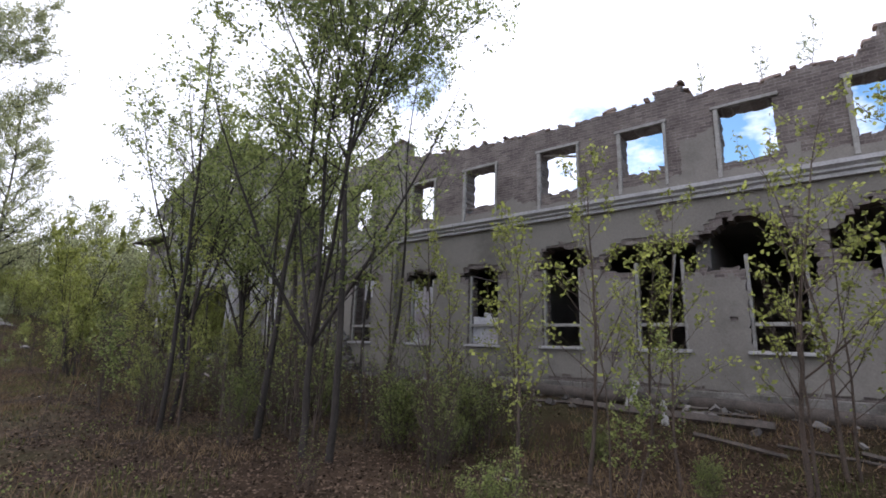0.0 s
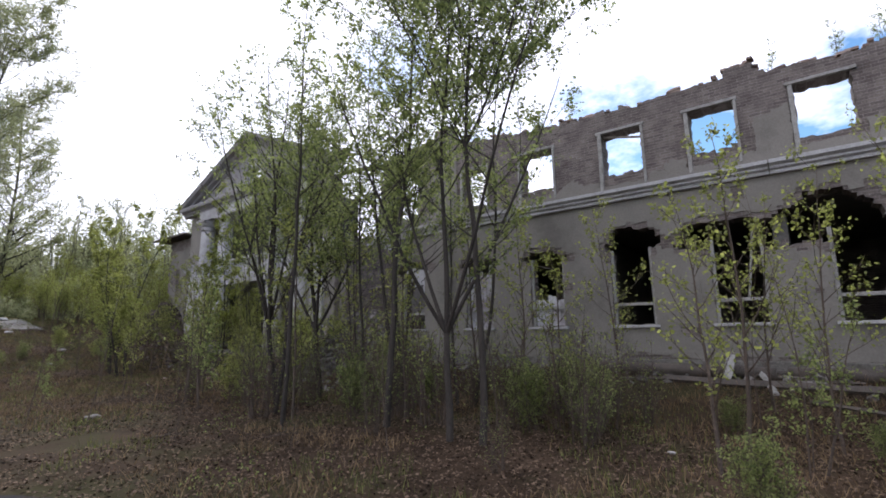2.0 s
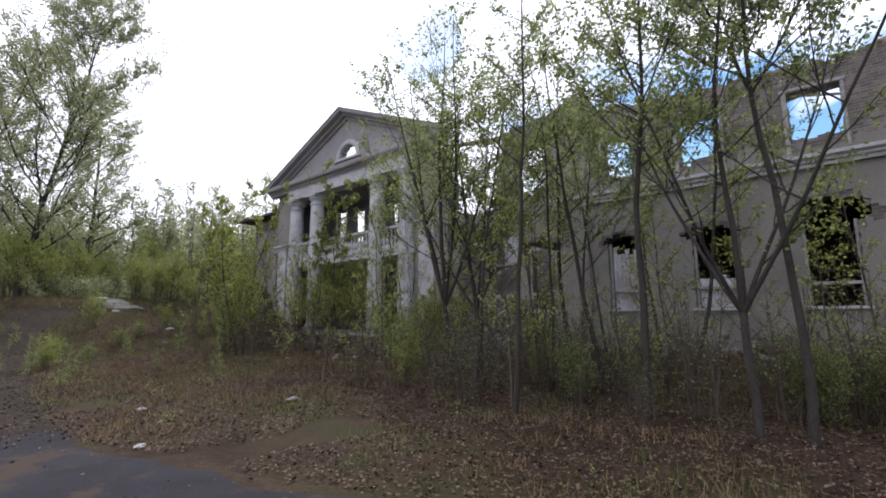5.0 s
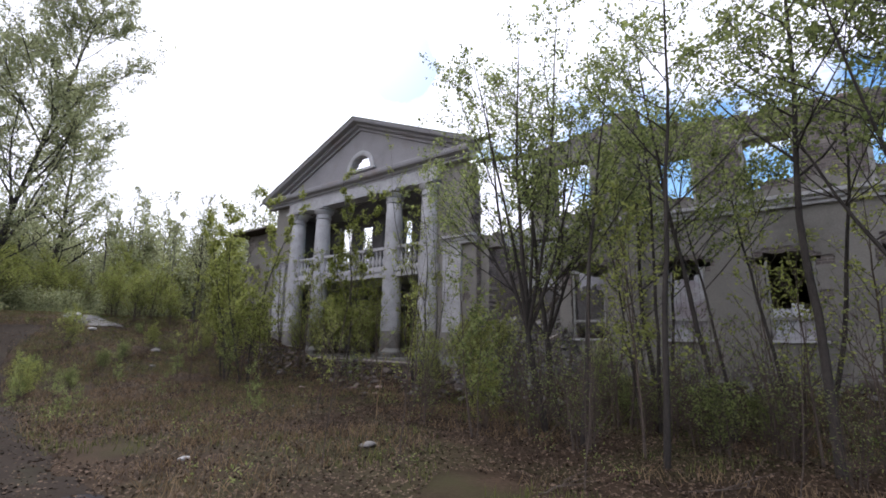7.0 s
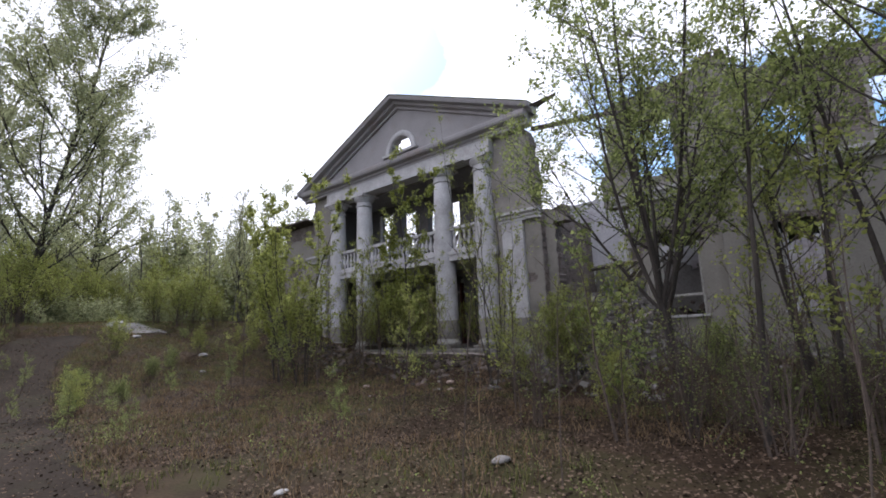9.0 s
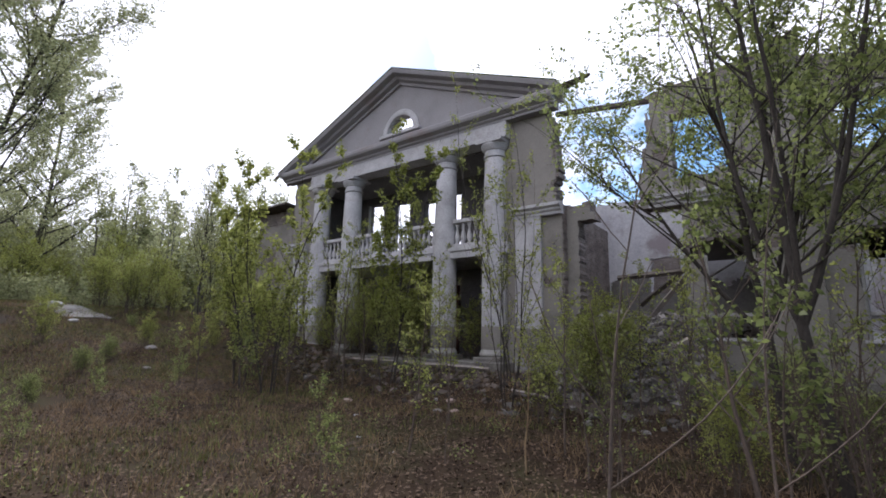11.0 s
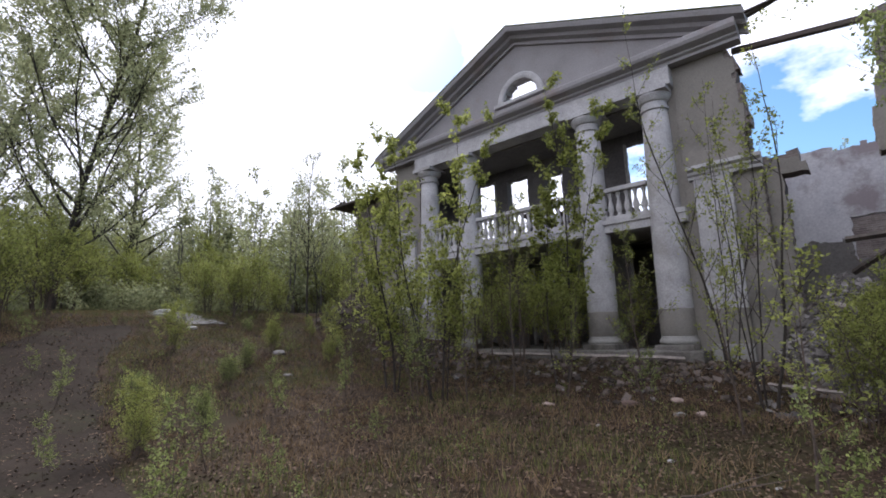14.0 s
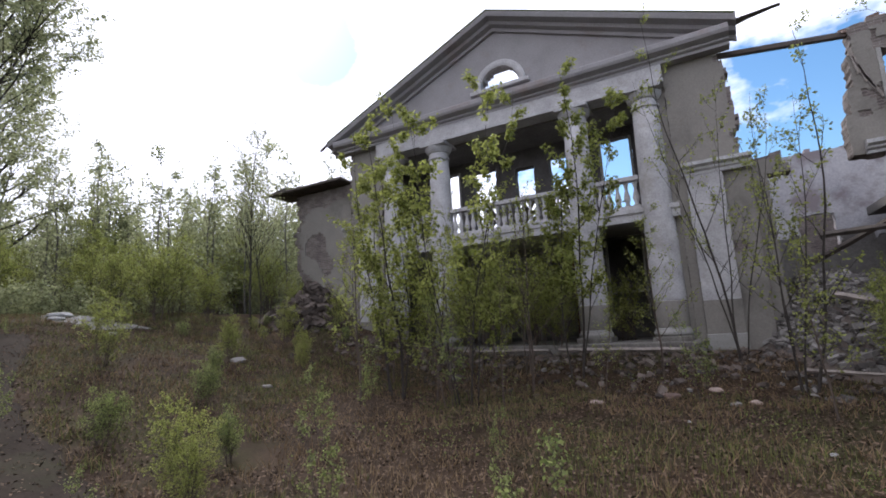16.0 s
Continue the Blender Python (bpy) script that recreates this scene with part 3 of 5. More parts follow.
for s in (-1, 1):
    lo, hi = sorted((s * 5.36, s * 6.24))
    pl = part("pilaster", box((lo, -0.17, -0.3), (hi, -0.03, 4.42), 0.012), "white", portico, "whitewashed flaking pilaster")
    part("dado", box((lo - 0.004, -0.176, 0.121), (hi + 0.004, -0.031, 1.0), 0.01), "plaster", pl, "grey painted foot")
    part("pilaster_base", box((lo - 0.03, -0.2, -0.3), (hi + 0.03, -0.031, 0.12), 0.015), "concrete", pl)
    CAP = [(0.0, 4.42), (0.16, 4.42), (0.16, 4.50), (0.22, 4.55), (0.22, 4.61), (0.32, 4.67), (0.32, 4.76), (0.03, 4.82), (0.0, 4.82)]
    a, b = sorted((s * 5.26, s * 6.93))
    part("capital", profile_run(CAP, (a, -0.03, 0), (b, -0.03, 0)), "white", pl, "moulded capital band")
    # low side wall of the block
    x0, x1 = sorted((s * 6.45, s * 6.88))
    part("side_wall", box((x0, 0.51, -0.9), (x1, 9.0, 4.7), 0.0), "brick", portico)

for s in (-1, 1):
    x0, x1 = sorted((s * 4.9, s * 5.117))
    part("respond", box((x0, 0.03, -0.31), (x1, 0.5, 7.255), 0.01), "plaster", portico, "narrow grey plaster respond")
# columns
for x in (-4.55, -2.49, 2.49, 4.55):
    shaft = [(0.43, 0.34), (0.435, 1.2), (0.425, 2.6), (0.405, 4.2), (0.375, 5.8), (0.352, 6.66)]
    col = part("column", lathe(shaft, 28, (x, -0.02, 0)), "white", portico, "whitewashed plaster column with stained foot", smooth=True)
    part("capital", lathe([(0.35, 6.66), (0.40, 6.68), (0.40, 6.74), (0.355, 6.76), (0.355, 6.90), (0.41, 6.93), (0.47, 7.02), (0.50, 7.08), (0.50, 7.12), (0.45, 7.13)], 28, (x, -0.02, 0)), "white", col)
    part("abacus", box((x - 0.5, -0.52, 7.13), (x + 0.5, 0.48, 7.26), 0.012), "white", col)
    part("dado", lathe([(0.436, 0.345), (0.441, 0.36), (0.443, 1.02), (0.436, 1.05)], 28, (x, -0.02, 0)), "plaster", col, "grey painted foot of the column", smooth=True)
    part("base", lathe([(0.45, 0.12), (0.485, 0.14), (0.495, 0.19), (0.48, 0.24), (0.45, 0.26), (0.445, 0.31), (0.43, 0.34)], 28, (x, -0.02, 0)), "concrete", col, "chipped stone base", smooth=True)
    part("base_block", box((x - 0.5, -0.52, -0.12), (x + 0.5, 0.48, 0.12), 0.03, jitter=0.02, rng=random.Random(int(x * 10))), "damp", col)

# loggia: rear wall, soffit, floor, balcony
LOG = [(2.6, 3.85, 0.66, 3.3), (-3.85, -2.6, 0.66, 3.3), (-1.55, 1.65, 0.0, 3.1), (2.75, 3.85, 4.0, 6.85), (-3.85, -2.75, 4.0, 6.85), (-2.2, -1.2, 4.0, 6.7), (-0.4, 0.35, 4.0, 6.5), (0.95, 1.6, 4.0, 6.65)]


def loggia_solid(x, z):
    return not any(a < x < b and c < z < d for a, b, c, d in LOG)


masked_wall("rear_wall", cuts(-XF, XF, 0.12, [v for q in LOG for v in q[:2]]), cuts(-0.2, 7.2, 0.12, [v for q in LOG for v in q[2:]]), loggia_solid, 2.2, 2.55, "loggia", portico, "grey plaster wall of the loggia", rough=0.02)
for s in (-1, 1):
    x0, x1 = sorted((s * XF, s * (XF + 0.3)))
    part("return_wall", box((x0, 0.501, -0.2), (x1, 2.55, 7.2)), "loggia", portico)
# soffit takes the darkened indoor colour as ceiling shade
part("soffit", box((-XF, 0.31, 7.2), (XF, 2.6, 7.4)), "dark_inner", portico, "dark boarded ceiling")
part("loggia_floor", box((-5.3, -0.85, -0.32), (5.3, 2.2, -0.02), 0.03), "damp", portico, "cracked concrete platform")
slab = part("balcony_slab", box((-XF, -0.22, 3.36), (XF, 2.2, 3.72), 0.01), "white", portico, "white balcony edge with flaking paint")
part("fascia", box((-XF, -0.27, 3.60), (XF, -0.221, 3.74), 0.01), "white", slab)
rail_spans = ((-4.15, -2.9), (-2.08, 2.08), (2.9, 4.15))
bal_me = None
for a, b in rail_spans:
    bal = part("balustrade", box((a, -0.17, 4.60), (b, 0.13, 4.74), 0.02), "white", portico, "white balustrade with turned balusters")
    part("foot_rail", box((a, -0.15, 3.741), (b, 0.11, 3.86), 0.015), "white", bal)
    n = max(4, round((b - a) / 0.235))
    for i in range(n):
        x = a + (b - a) * (i + 0.5) / n
        if bal_me is None:
            o = part("baluster", lathe([(0.075, 0.0), (0.075, 0.05), (0.05, 0.07), (0.06, 0.11), (0.092, 0.20), (0.088, 0.30), (0.05, 0.46), (0.042, 0.56), (0.06, 0.62), (0.06, 0.65), (0.075, 0.67), (0.075, 0.738)], 10), "white", bal, smooth=True)
            bal_me = o.data
        else:
            o = new("baluster", bal_me)
            o.parent = bal
        o.location = (x, -0.02, 3.861)

# entablature and pediment
part("frieze", box((-XF, -0.33, 7.26), (XF, 0.30, 7.82), 0.01), "white", portico, "pale whitewashed frieze")
part("architrave_band", box((-XF - 0.02, -0.37, 7.26), (XF + 0.02, -0.331, 7.36), 0.008), "white", portico)
PED = [(0.0, 7.82), (0.36, 7.82), (0.36, 7.90), (0.44, 7.95), (0.44, 8.0), (0.62, 8.08), (0.66, 8.16), (0.66, 8.28), (0.62, 8.32), (0.0, 8.36)]
part("cornice", profile_run(PED, (-7.05, 0.02, 0), (6.85, 0.02, 0)), "tympanum", portico, "grey moulded cornice with broken edge")
APEX, RUN = 11.42, 7.4
SLOPE = (APEX - 8.36) / RUN
tv_ = cuts(-7.1, 6.8, 0.12, [-0.02, 0.02])


def tympanum_solid(x, z):
    if z > APEX - 0.12 - SLOPE * abs(x):
        return False
    return not ((x - 0.08) ** 2 + (z - 8.84) ** 2 < 0.74 ** 2 and z > 8.84)


masked_wall("tympanum", tv_, cuts(8.3, 11.4, 0.06, [8.84]), tympanum_solid, 0.0, 0.4, "tympanum", portico, "grey pediment wall with pinkish stains")
# arch surround
bm = bmesh.new()
segs = 22
prev = None
for i in range(segs + 1):
    t = math.pi * i / segs
    ring = [bm.verts.new((0.08 + r * math.cos(t), y, 8.84 + r * math.sin(t))) for r, y in ((0.72, 0.1), (0.72, -0.07), (0.80, -0.10), (0.90, -0.10), (0.96, -0.05), (0.96, 0.1))]
    if prev:
        for k in range(6):
            bm.faces.new((prev[k], prev[(k + 1) % 6], ring[(k + 1) % 6], ring[k]))
    else:
        bm.faces.new(ring)
    prev = ring
bm.faces.new(list(reversed(prev)))
part("arch_surround", bm, "white", portico, "white moulded surround of the half-round window")
part("arch_sill", box((-1.0, -0.16, 8.70), (1.16, -0.003, 8.835), 0.015), "white", portico)
RAKE = [(0.0, -0.50), (0.12, -0.50), (0.12, -0.38), (0.30, -0.33), (0.34, -0.22), (0.58, -0.17), (0.62, -0.06), (0.62, 0.0), (0.0, 0.0)]
for s in (-1, 1):
    ends = ((-RUN, 0.02, APEX - SLOPE * RUN), (0, 0.02, APEX)) if s < 0 else ((0, 0.02, APEX), (7.05, 0.02, APEX - SLOPE * 7.05))
    part("raking_cornice", profile_run(RAKE, *ends, z_dir=(0, 0, 1)), "tympanum", portico, "grey raking cornice")
    part("moss_edge", profile_run([(-0.2, 0.003), (0.64, 0.003), (0.66, 0.03), (0.3, 0.05), (-0.2, 0.04)], *ends, z_dir=(0, 0, 1)), "moss", portico, "mossy green roof edge")
rngp = random.Random(12)
# torn roof boards at the eaves
for s, n in ((1, 3), (-1, 6)):
    for i in range(n):
        L = rngp.uniform(0.7, 1.3)
        x = s * (7.2 - 0.55 * i * (1 if s < 0 else 0.4))
        z = APEX - SLOPE * abs(x) - (0.03 if s > 0 else 0.08)
        ang = math.degrees(math.atan(SLOPE)) * s + (rngp.uniform(-6, 6) if s < 0 else -26 - 5 * i)
        part("roof_board", box((-L / 2, -0.06, -0.018), (L / 2, 0.06, 0.018), 0.004, pose(x + s * 0.35, -0.45 + 0.3 * i, z, 0, ang, 0)), "dark_wood", portico, "dark torn roof board")

# collapsed timbers seen through the upper loggia
for i in range(20):
    x = rngp.uniform(-2.6, 2.3)
    L = rngp.uniform(1.4, 3.2)
    tagged(part("roof_timber", box((-0.07, -0.05, -L / 2), (0.07, 0.05, L / 2), 0.008, pose(x, rngp.uniform(3.0, 4.4), 3.95 + L * 0.36, rngp.uniform(-15, 15), rngp.choice((-1, 1)) * rngp.uniform(25, 55), 0)), "dark_wood"), "fallen charred roof timber", "timber", "fallen roof timbers")
tagged(part("block_floor_slab", box((-6.44, 2.56, 3.6), (6.44, 8.99, 3.9)), "dark_inner"), "concrete slab inside the block, coloured dark for indoor shade", "slab", kind="structure")
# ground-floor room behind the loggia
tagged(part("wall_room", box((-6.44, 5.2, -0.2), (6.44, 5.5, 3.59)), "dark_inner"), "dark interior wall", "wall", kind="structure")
tagged(part("floor", box((-6.44, 2.56, -0.3), (6.44, 5.19, -0.03)), "dark_inner"), "floor inside the block, coloured dark for indoor shade", "floor", kind="structure")
door = empty("entrance_doors", "dark red double doors hanging in the entrance", "door", kind="structure")
part("leaf", box((1.05, 2.1, 0.0), (1.12, 2.75, 2.75), 0.01, pose(0.42, 0, 0)), "door", door)
for x in (-1.28, -0.62, 0.05, 1.48):
    part("post", box((x - 0.06, 2.25, 0.0), (x + 0.06, 2.4, 2.94), 0.01), "white_wood", door)
part("transom", box((-1.35, 2.26, 2.3), (1.55, 2.38, 2.4), 0.01), "white_wood", door)
for s in (-1, 1):
    w = empty("window", "empty dark window with one painted bar", "window", kind="structure")
    a, b = sorted((s * 2.6, s * 3.85))
    part("jamb", box((a, 2.24, 0.67), (a + 0.07, 2.36, 3.29), 0.006), "white_wood", w)
    part("jamb", box((b - 0.07, 2.24, 0.67), (b, 2.36, 3.29), 0.006), "white_wood", w)
    part("transom", box((a + 0.071, 2.26, 1.45), (b - 0.071, 2.34, 1.53), 0.006), "white_wood", w)
    w2 = empty("window", "empty upper window casing", "window", kind="structure")
    a, b = sorted((s * 2.75, s * 3.85))
    part("jamb", box((a, 2.17, 4.0), (a + 0.08, 2.3, 6.84), 0.006), "white_wood", w2)
    part("jamb", box((b - 0.08, 2.17, 4.0), (b, 2.3, 6.84), 0.006), "white_wood", w2)

# ---- stub of the west wing ----
west = empty("west_wing_stub", "broken end of the west wing with torn eave", "building")


def west_solid(x, z):
    left = -10.1 + 0.35 * nz(z, 1, 1.3, 51) + 0.2 * nz(z, 1, 5, 52) + (2.1 * smooth01((3.7 - z) / 2.6))
    return x > left and z < 6.75 + 0.05 * nz(x, 0, 3, 53)


masked_wall("brick_wall", cuts(-10.6, -6.92, 0.13), cuts(-0.5, 6.9, 0.078), west_solid, WING_Y, WING_Y + 0.5, "brick", west, rough=0.03)
masked_wall("plaster_skin", cuts(-10.6, -6.92, 0.13), cuts(-0.5, 6.9, 0.078), lambda x, z: west_solid(x - 0.25, z) and z < 6.2 and nz(x, z, 0.9, 54) > -0.08, WING_Y - 0.028, WING_Y - 0.002, "plaster", west, rough=0.02)
part("eave", box((-11.2, -0.35, 6.80), (-7.0, 1.0, 6.92), 0.02, jitter=0.03, rng=rngp), "dark_wood", west, "torn dark eave")
for i in range(5):
    part("rafter_end", box((-0.5, -0.05, -0.04), (0.5, 0.05, 0.04), 0.006, pose(-10.9 + 0.5 * i, 0.1 * i - 0.2, 6.98, 0, rngp.uniform(-30, 10), rngp.uniform(-20, 20))), "dark_wood", west)

# ---- plants ----
def tube_data(lines):
    """Tapered tubes along polylines: [(points, radii, sides)] to one vertex and face list."""
    V, F = [], []
    for pts, rad, sides in lines:
        base = len(V)
        n = len(pts)
        for i, p in enumerate(pts):
            d = (pts[min(i + 1, n - 1)] - pts[max(i - 1, 0)]).normalized()
            a = d.cross(Vector((0.31, 0.95, 0.05)) if abs(d.y) < 0.9 else Vector((1, 0, 0))).normalized()
            b = d.cross(a)
            for k in range(sides):
                t = 2 * math.pi * k / sides
                V.append(p + (a * math.cos(t) + b * math.sin(t)) * rad[i])
        for i in range(n - 1):
            for k in range(sides):
                F.append((base + i * sides + k, base + i * sides + (k + 1) % sides, base + (i + 1) * sides + (k + 1) % sides, base + (i + 1) * sides + k))
        F.append(tuple(base + (n - 1) * sides + k for k in range(sides)))
    return V, F


def leaf_object(name, P, size, mat, parent, seed, droop=0.35, flat=False, aspect=0.62, label=""):
    """One mesh of many small folded leaves at the places P."""
    r = np.random.RandomState(seed)
    P = np.asarray(P, float).reshape(-1, 3)
    n = len(P)
    d = r.normal(size=(n, 3))
    d[:, 2] = d[:, 2] * (0.15 if flat else 0.7) - (0 if flat else droop)
    d /= np.linalg.norm(d, axis=1)[:, None]
    u = r.normal(size=(n, 3))
    if flat:
        u[:, 2] *= 0.25
    u -= d * (u * d).sum(1)[:, None]
    u /= np.linalg.norm(u, axis=1)[:, None]
    w = np.cross(d, u)
    s = (size * r.uniform(0.55, 1.35, n))[:, None]
    fold = s * r.uniform(0.02, 0.22, n)[:, None]
    V = np.stack([P, P + d * s * 0.5 + u * s * aspect * 0.5 + w * fold, P + d * s, P + d * s * 0.5 - u * s * aspect * 0.5 + w * fold], 1).reshape(-1, 3)
    me = bpy.data.meshes.new(name)
    me.vertices.add(4 * n)
    me.vertices.foreach_set("co", V.ravel())
    me.loops.add(4 * n)
    me.loops.foreach_set("vertex_index", np.arange(4 * n, dtype=np.int32))
    me.polygons.add(n)
    me.polygons.foreach_set("loop_start", np.arange(0, 4 * n, 4, dtype=np.int32))
    me.polygons.foreach_set("loop_total", np.full(n, 4, dtype=np.int32))
    me.materials.append(MAT[mat])
    me.update(calc_edges=True)
    ob = new(name, me)
    if parent:
        ob.parent = parent
    if label:
        ob["label"] = label
    return ob


def grow(rng, height, trunk_r, spread, first=0.35, stems=1, branches=14, subs=5, leaves=8, lean=(0, 0), fork=0.0, forks=1, open_=0.5, upright=0.75, bare=0.0, twig_len=0.5):
    """Branches (polylines) and leaf places of one broad-leaved tree standing at the origin."""
    lines, tips = [], []

    def limb(p, d, length, r0, r1, steps, sides, wander, rise=0.12):
        pts, rad = [p.copy()], [r0]
        for i in range(steps):
            d = (d + Vector((rng.uniform(-1, 1), rng.uniform(-1, 1), rng.uniform(-0.6, 0.6))) * wander + Vector((0, 0, rise * 0.5))).normalized()
            p = p + d * (length / steps)
            pts.append(p.copy())
            rad.append(r0 + (r1 - r0) * (i + 1) / steps)
        lines.append((pts, rad, sides))
        return pts, rad, d

    def twig(p, d, length, r):
        pts, _, dd = limb(p, d, length, r, r * 0.35, 3, 3, 0.22)
        for q in range(leaves):
            t = rng.uniform(0.15, 1.05)
            i = min(2, int(t * 3))
            f = min(t * 3 - i, 1.0)
            c = pts[i].lerp(pts[i + 1], f)
            tips.append(c + Vector((rng.gauss(0, 1), rng.gauss(0, 1), rng.gauss(0, 1))) * 0.055 * (0.6 + length))

    for s in range(stems):
        a0 = rng.uniform(0, 6.28)
        off = 0.0 if stems == 1 else rng.uniform(0.05, 0.25)
        p0 = Vector((off * math.cos(a0), off * math.sin(a0), -0.12))
        tilt = (0.03 if stems == 1 else rng.uniform(0.04, 0.2))
        d0 = Vector((math.cos(a0) * tilt + lean[0], math.sin(a0) * tilt + lean[1], 1)).normalized()
        h = height * (1 if s == 0 else rng.uniform(0.65, 1.0))
        tr = trunk_r * (1 if s == 0 else rng.uniform(0.55, 0.9))
        tp, trad, _ = limb(p0, d0, h + 0.12, tr, tr * 0.10, 14, 7 if tr > 0.03 else 4, 0.085, 0.10)
        leaders = [(tp, trad)]
        if fork:
            i = max(2, int(14 * fork))
            a = rng.uniform(0, 6.28)
            for k in range(forks):
                w = open_ * rng.uniform(0.6, 1.25)
                fp, fr, _ = limb(tp[i], Vector((math.cos(a) * w, math.sin(a) * w, 1)).normalized(), h * (1 - fork) * rng.uniform(0.75, 0.95), trad[i] * 0.72, tr * 0.08, 10, 6, 0.07)
                leaders.append((fp, fr))
                a += 6.28 / forks + rng.uniform(-0.4, 0.4)
        for lp, lr in leaders:
            n = len(lp) - 1
            for b in range(max(3, int(branches / max(1, stems) ** 0.5))):
                t = first + (0.97 - first) * ((b + rng.random()) / branches * max(1, stems) ** 0.5) if lp is tp else rng.uniform(0.1, 0.97)
                t = min(t, 0.98)
                i = min(n - 1, int(t * n))
                q = lp[i].lerp(lp[i + 1], t * n - i)
                a = b * 2.4 + rng.uniform(-0.7, 0.7)
                up = upright * rng.uniform(0.7, 1.3)
                d = Vector((math.cos(a), math.sin(a), up)).normalized()
                L = spread * (1.08 - 0.75 * abs(t - first) / (1 - first) ) * rng.uniform(0.6, 1.15)
                r = lr[i] * 0.5
                bp, br, _ = limb(q, d, L, r, max(r * 0.15, 0.003), 6, 4, 0.13, 0.12)
                if rng.random() < bare:
                    continue
                for c in range(subs):
                    tt = rng.uniform(0.2, 1.0)
                    j = min(5, int(tt * 6))
                    qq = bp[j].lerp(bp[j + 1], tt * 6 - j)
                    dd = ((bp[j + 1] - bp[j]).normalized() + Vector((rng.uniform(-1, 1), rng.uniform(-1, 1), rng.uniform(-0.4, 0.8))) * 0.8).normalized()
                    sl = L * rng.uniform(0.2, 0.45)
                    if subs > 4 and sl > 0.5:
                        sp, sr, _ = limb(qq, dd, sl, br[j] * 0.5 + 0.001, 0.0025, 4, 3, 0.16)
                        for _k in range(3):
                            e = rng.randint(1, 4)
                            twig(sp[e], (dd + Vector((rng.uniform(-1, 1), rng.uniform(-1, 1), rng.uniform(-0.5, 0.7)))).normalized(), twig_len * rng.uniform(0.4, 1.0), 0.004)
                    else:
                        twig(qq, dd, max(0.15, sl), 0.004)
    return lines, tips


def tree(name, label, seed, at, leaf_size=0.072, leaf="leaf", bark="bark", category="tree", group="", turn=0.0, sink=0.0, **kw):
    rng = random.Random(seed)
    lines, tips = grow(rng, **kw)
    root = empty(name, label, category, group=group)
    V, F = tube_data(lines)
    mesh_object("trunk", V, F, bark, root, smooth=True)
    leaf_object("crown", tips, leaf_size, leaf, root, seed)
    x, y = at[:2]
    z = at[2] if len(at) > 2 else ground_z(x, y)
    root.matrix_basis = pose(x, y, z - sink, 0, 0, turn)
    return root


tree("tree", "tall straight young tree with fresh green leaves before the wall", 11, (16.8, -7.0), height=9.6, trunk_r=0.065, spread=2.6, lean=(0.01, 0.0), branches=26, subs=8, leaves=15, first=0.42)
tree("tree", "low-forked tree with dark limbs spreading like a bowl", 12, (18.2, -7.1), height=7.8, trunk_r=0.06, spread=1.9, fork=0.22, forks=4, open_=0.8, branches=11, subs=6, leaves=13, first=0.45)
tree("tree", "dark-trunked tree with a wide open crown of small leaves", 13, (18.75, -7.05), height=9.4, trunk_r=0.06, spread=3.4, fork=0.52, forks=3, open_=0.62, branches=20, subs=8, leaves=15, first=0.5)
tree("tree", "slim broad-leaved tree standing in a thicket", 29, (15.6, -5.2), height=9.2, trunk_r=0.055, spread=2.4, stems=2, branches=20, subs=7, leaves=13, first=0.4)
tree("tree", "airy young tree with pale green leaves", 28, (14.3, -5.4), height=8.4, trunk_r=0.04, spread=2.2, stems=3, branches=18, subs=6, leaves=11, first=0.35)
tree("tree", "slim tree with thin grey stem among brushwood", 14, (16.6, -4.4), height=8.6, trunk_r=0.045, spread=2.0, stems=2, branches=16, subs=6, leaves=11, first=0.45)
tree("tree", "slim dark-stemmed tree beside brushwood", 18, (15.0, -7.8), height=8.2, trunk_r=0.05, spread=1.9, lean=(0.02, 0.02), branches=18, subs=6, leaves=13, first=0.42)
tree("tree", "broad-leaved tree with spreading boughs beside the wing", 15, (12.15, -4.7), height=8.6, trunk_r=0.075, spread=3.0, lean=(-0.13, -0.05), fork=0.28, forks=3, open_=0.7, branches=18, subs=7, leaves=14, first=0.3)
tree("tree", "vase-shaped tree with several limbs rising from one bole", 30, (12.6, -6.3), height=9.0, trunk_r=0.07, spread=2.2, lean=(-0.05, -0.02), fork=0.28, forks=5, open_=0.5, branches=9, subs=6, leaves=11, first=0.5)
tree("tree", "broad-leaved tree with wide green crown near the wing", 16, (14.1, -3.9), height=8.4, trunk_r=0.065, spread=2.4, stems=2, branches=18, subs=7, leaves=12, first=0.34)
tree("tree", "slender crooked tree with dark stem", 17, (13.55, -7.0), height=7.4, trunk_r=0.05, spread=2.0, lean=(0.05, 0.0), branches=16, subs=6, leaves=12, first=0.4)
tree("tree", "sparse young tree in front of the white pilaster", 19, (6.05, -1.5), leaf_size=0.07, leaf="leaf_yellow", height=8.6, trunk_r=0.03, spread=1.5, stems=4, branches=22, subs=4, leaves=10, first=0.2, upright=1.2)
tree("tree", "sparse many-stemmed young tree beside the rubble", 20, (6.85, -3.3), leaf="leaf_yellow", height=7.0, trunk_r=0.03, spread=1.2, stems=4, branches=18, subs=4, leaves=10, first=0.2, upright=1.2)
tree("tree", "upright young tree before the balcony", 21, (2.5, -2.7), leaf_size=0.095, leaf="leaf_yellow", height=7.8, trunk_r=0.035, spread=1.3, stems=3, branches=30, subs=5, leaves=24, first=0.22, upright=1.3)
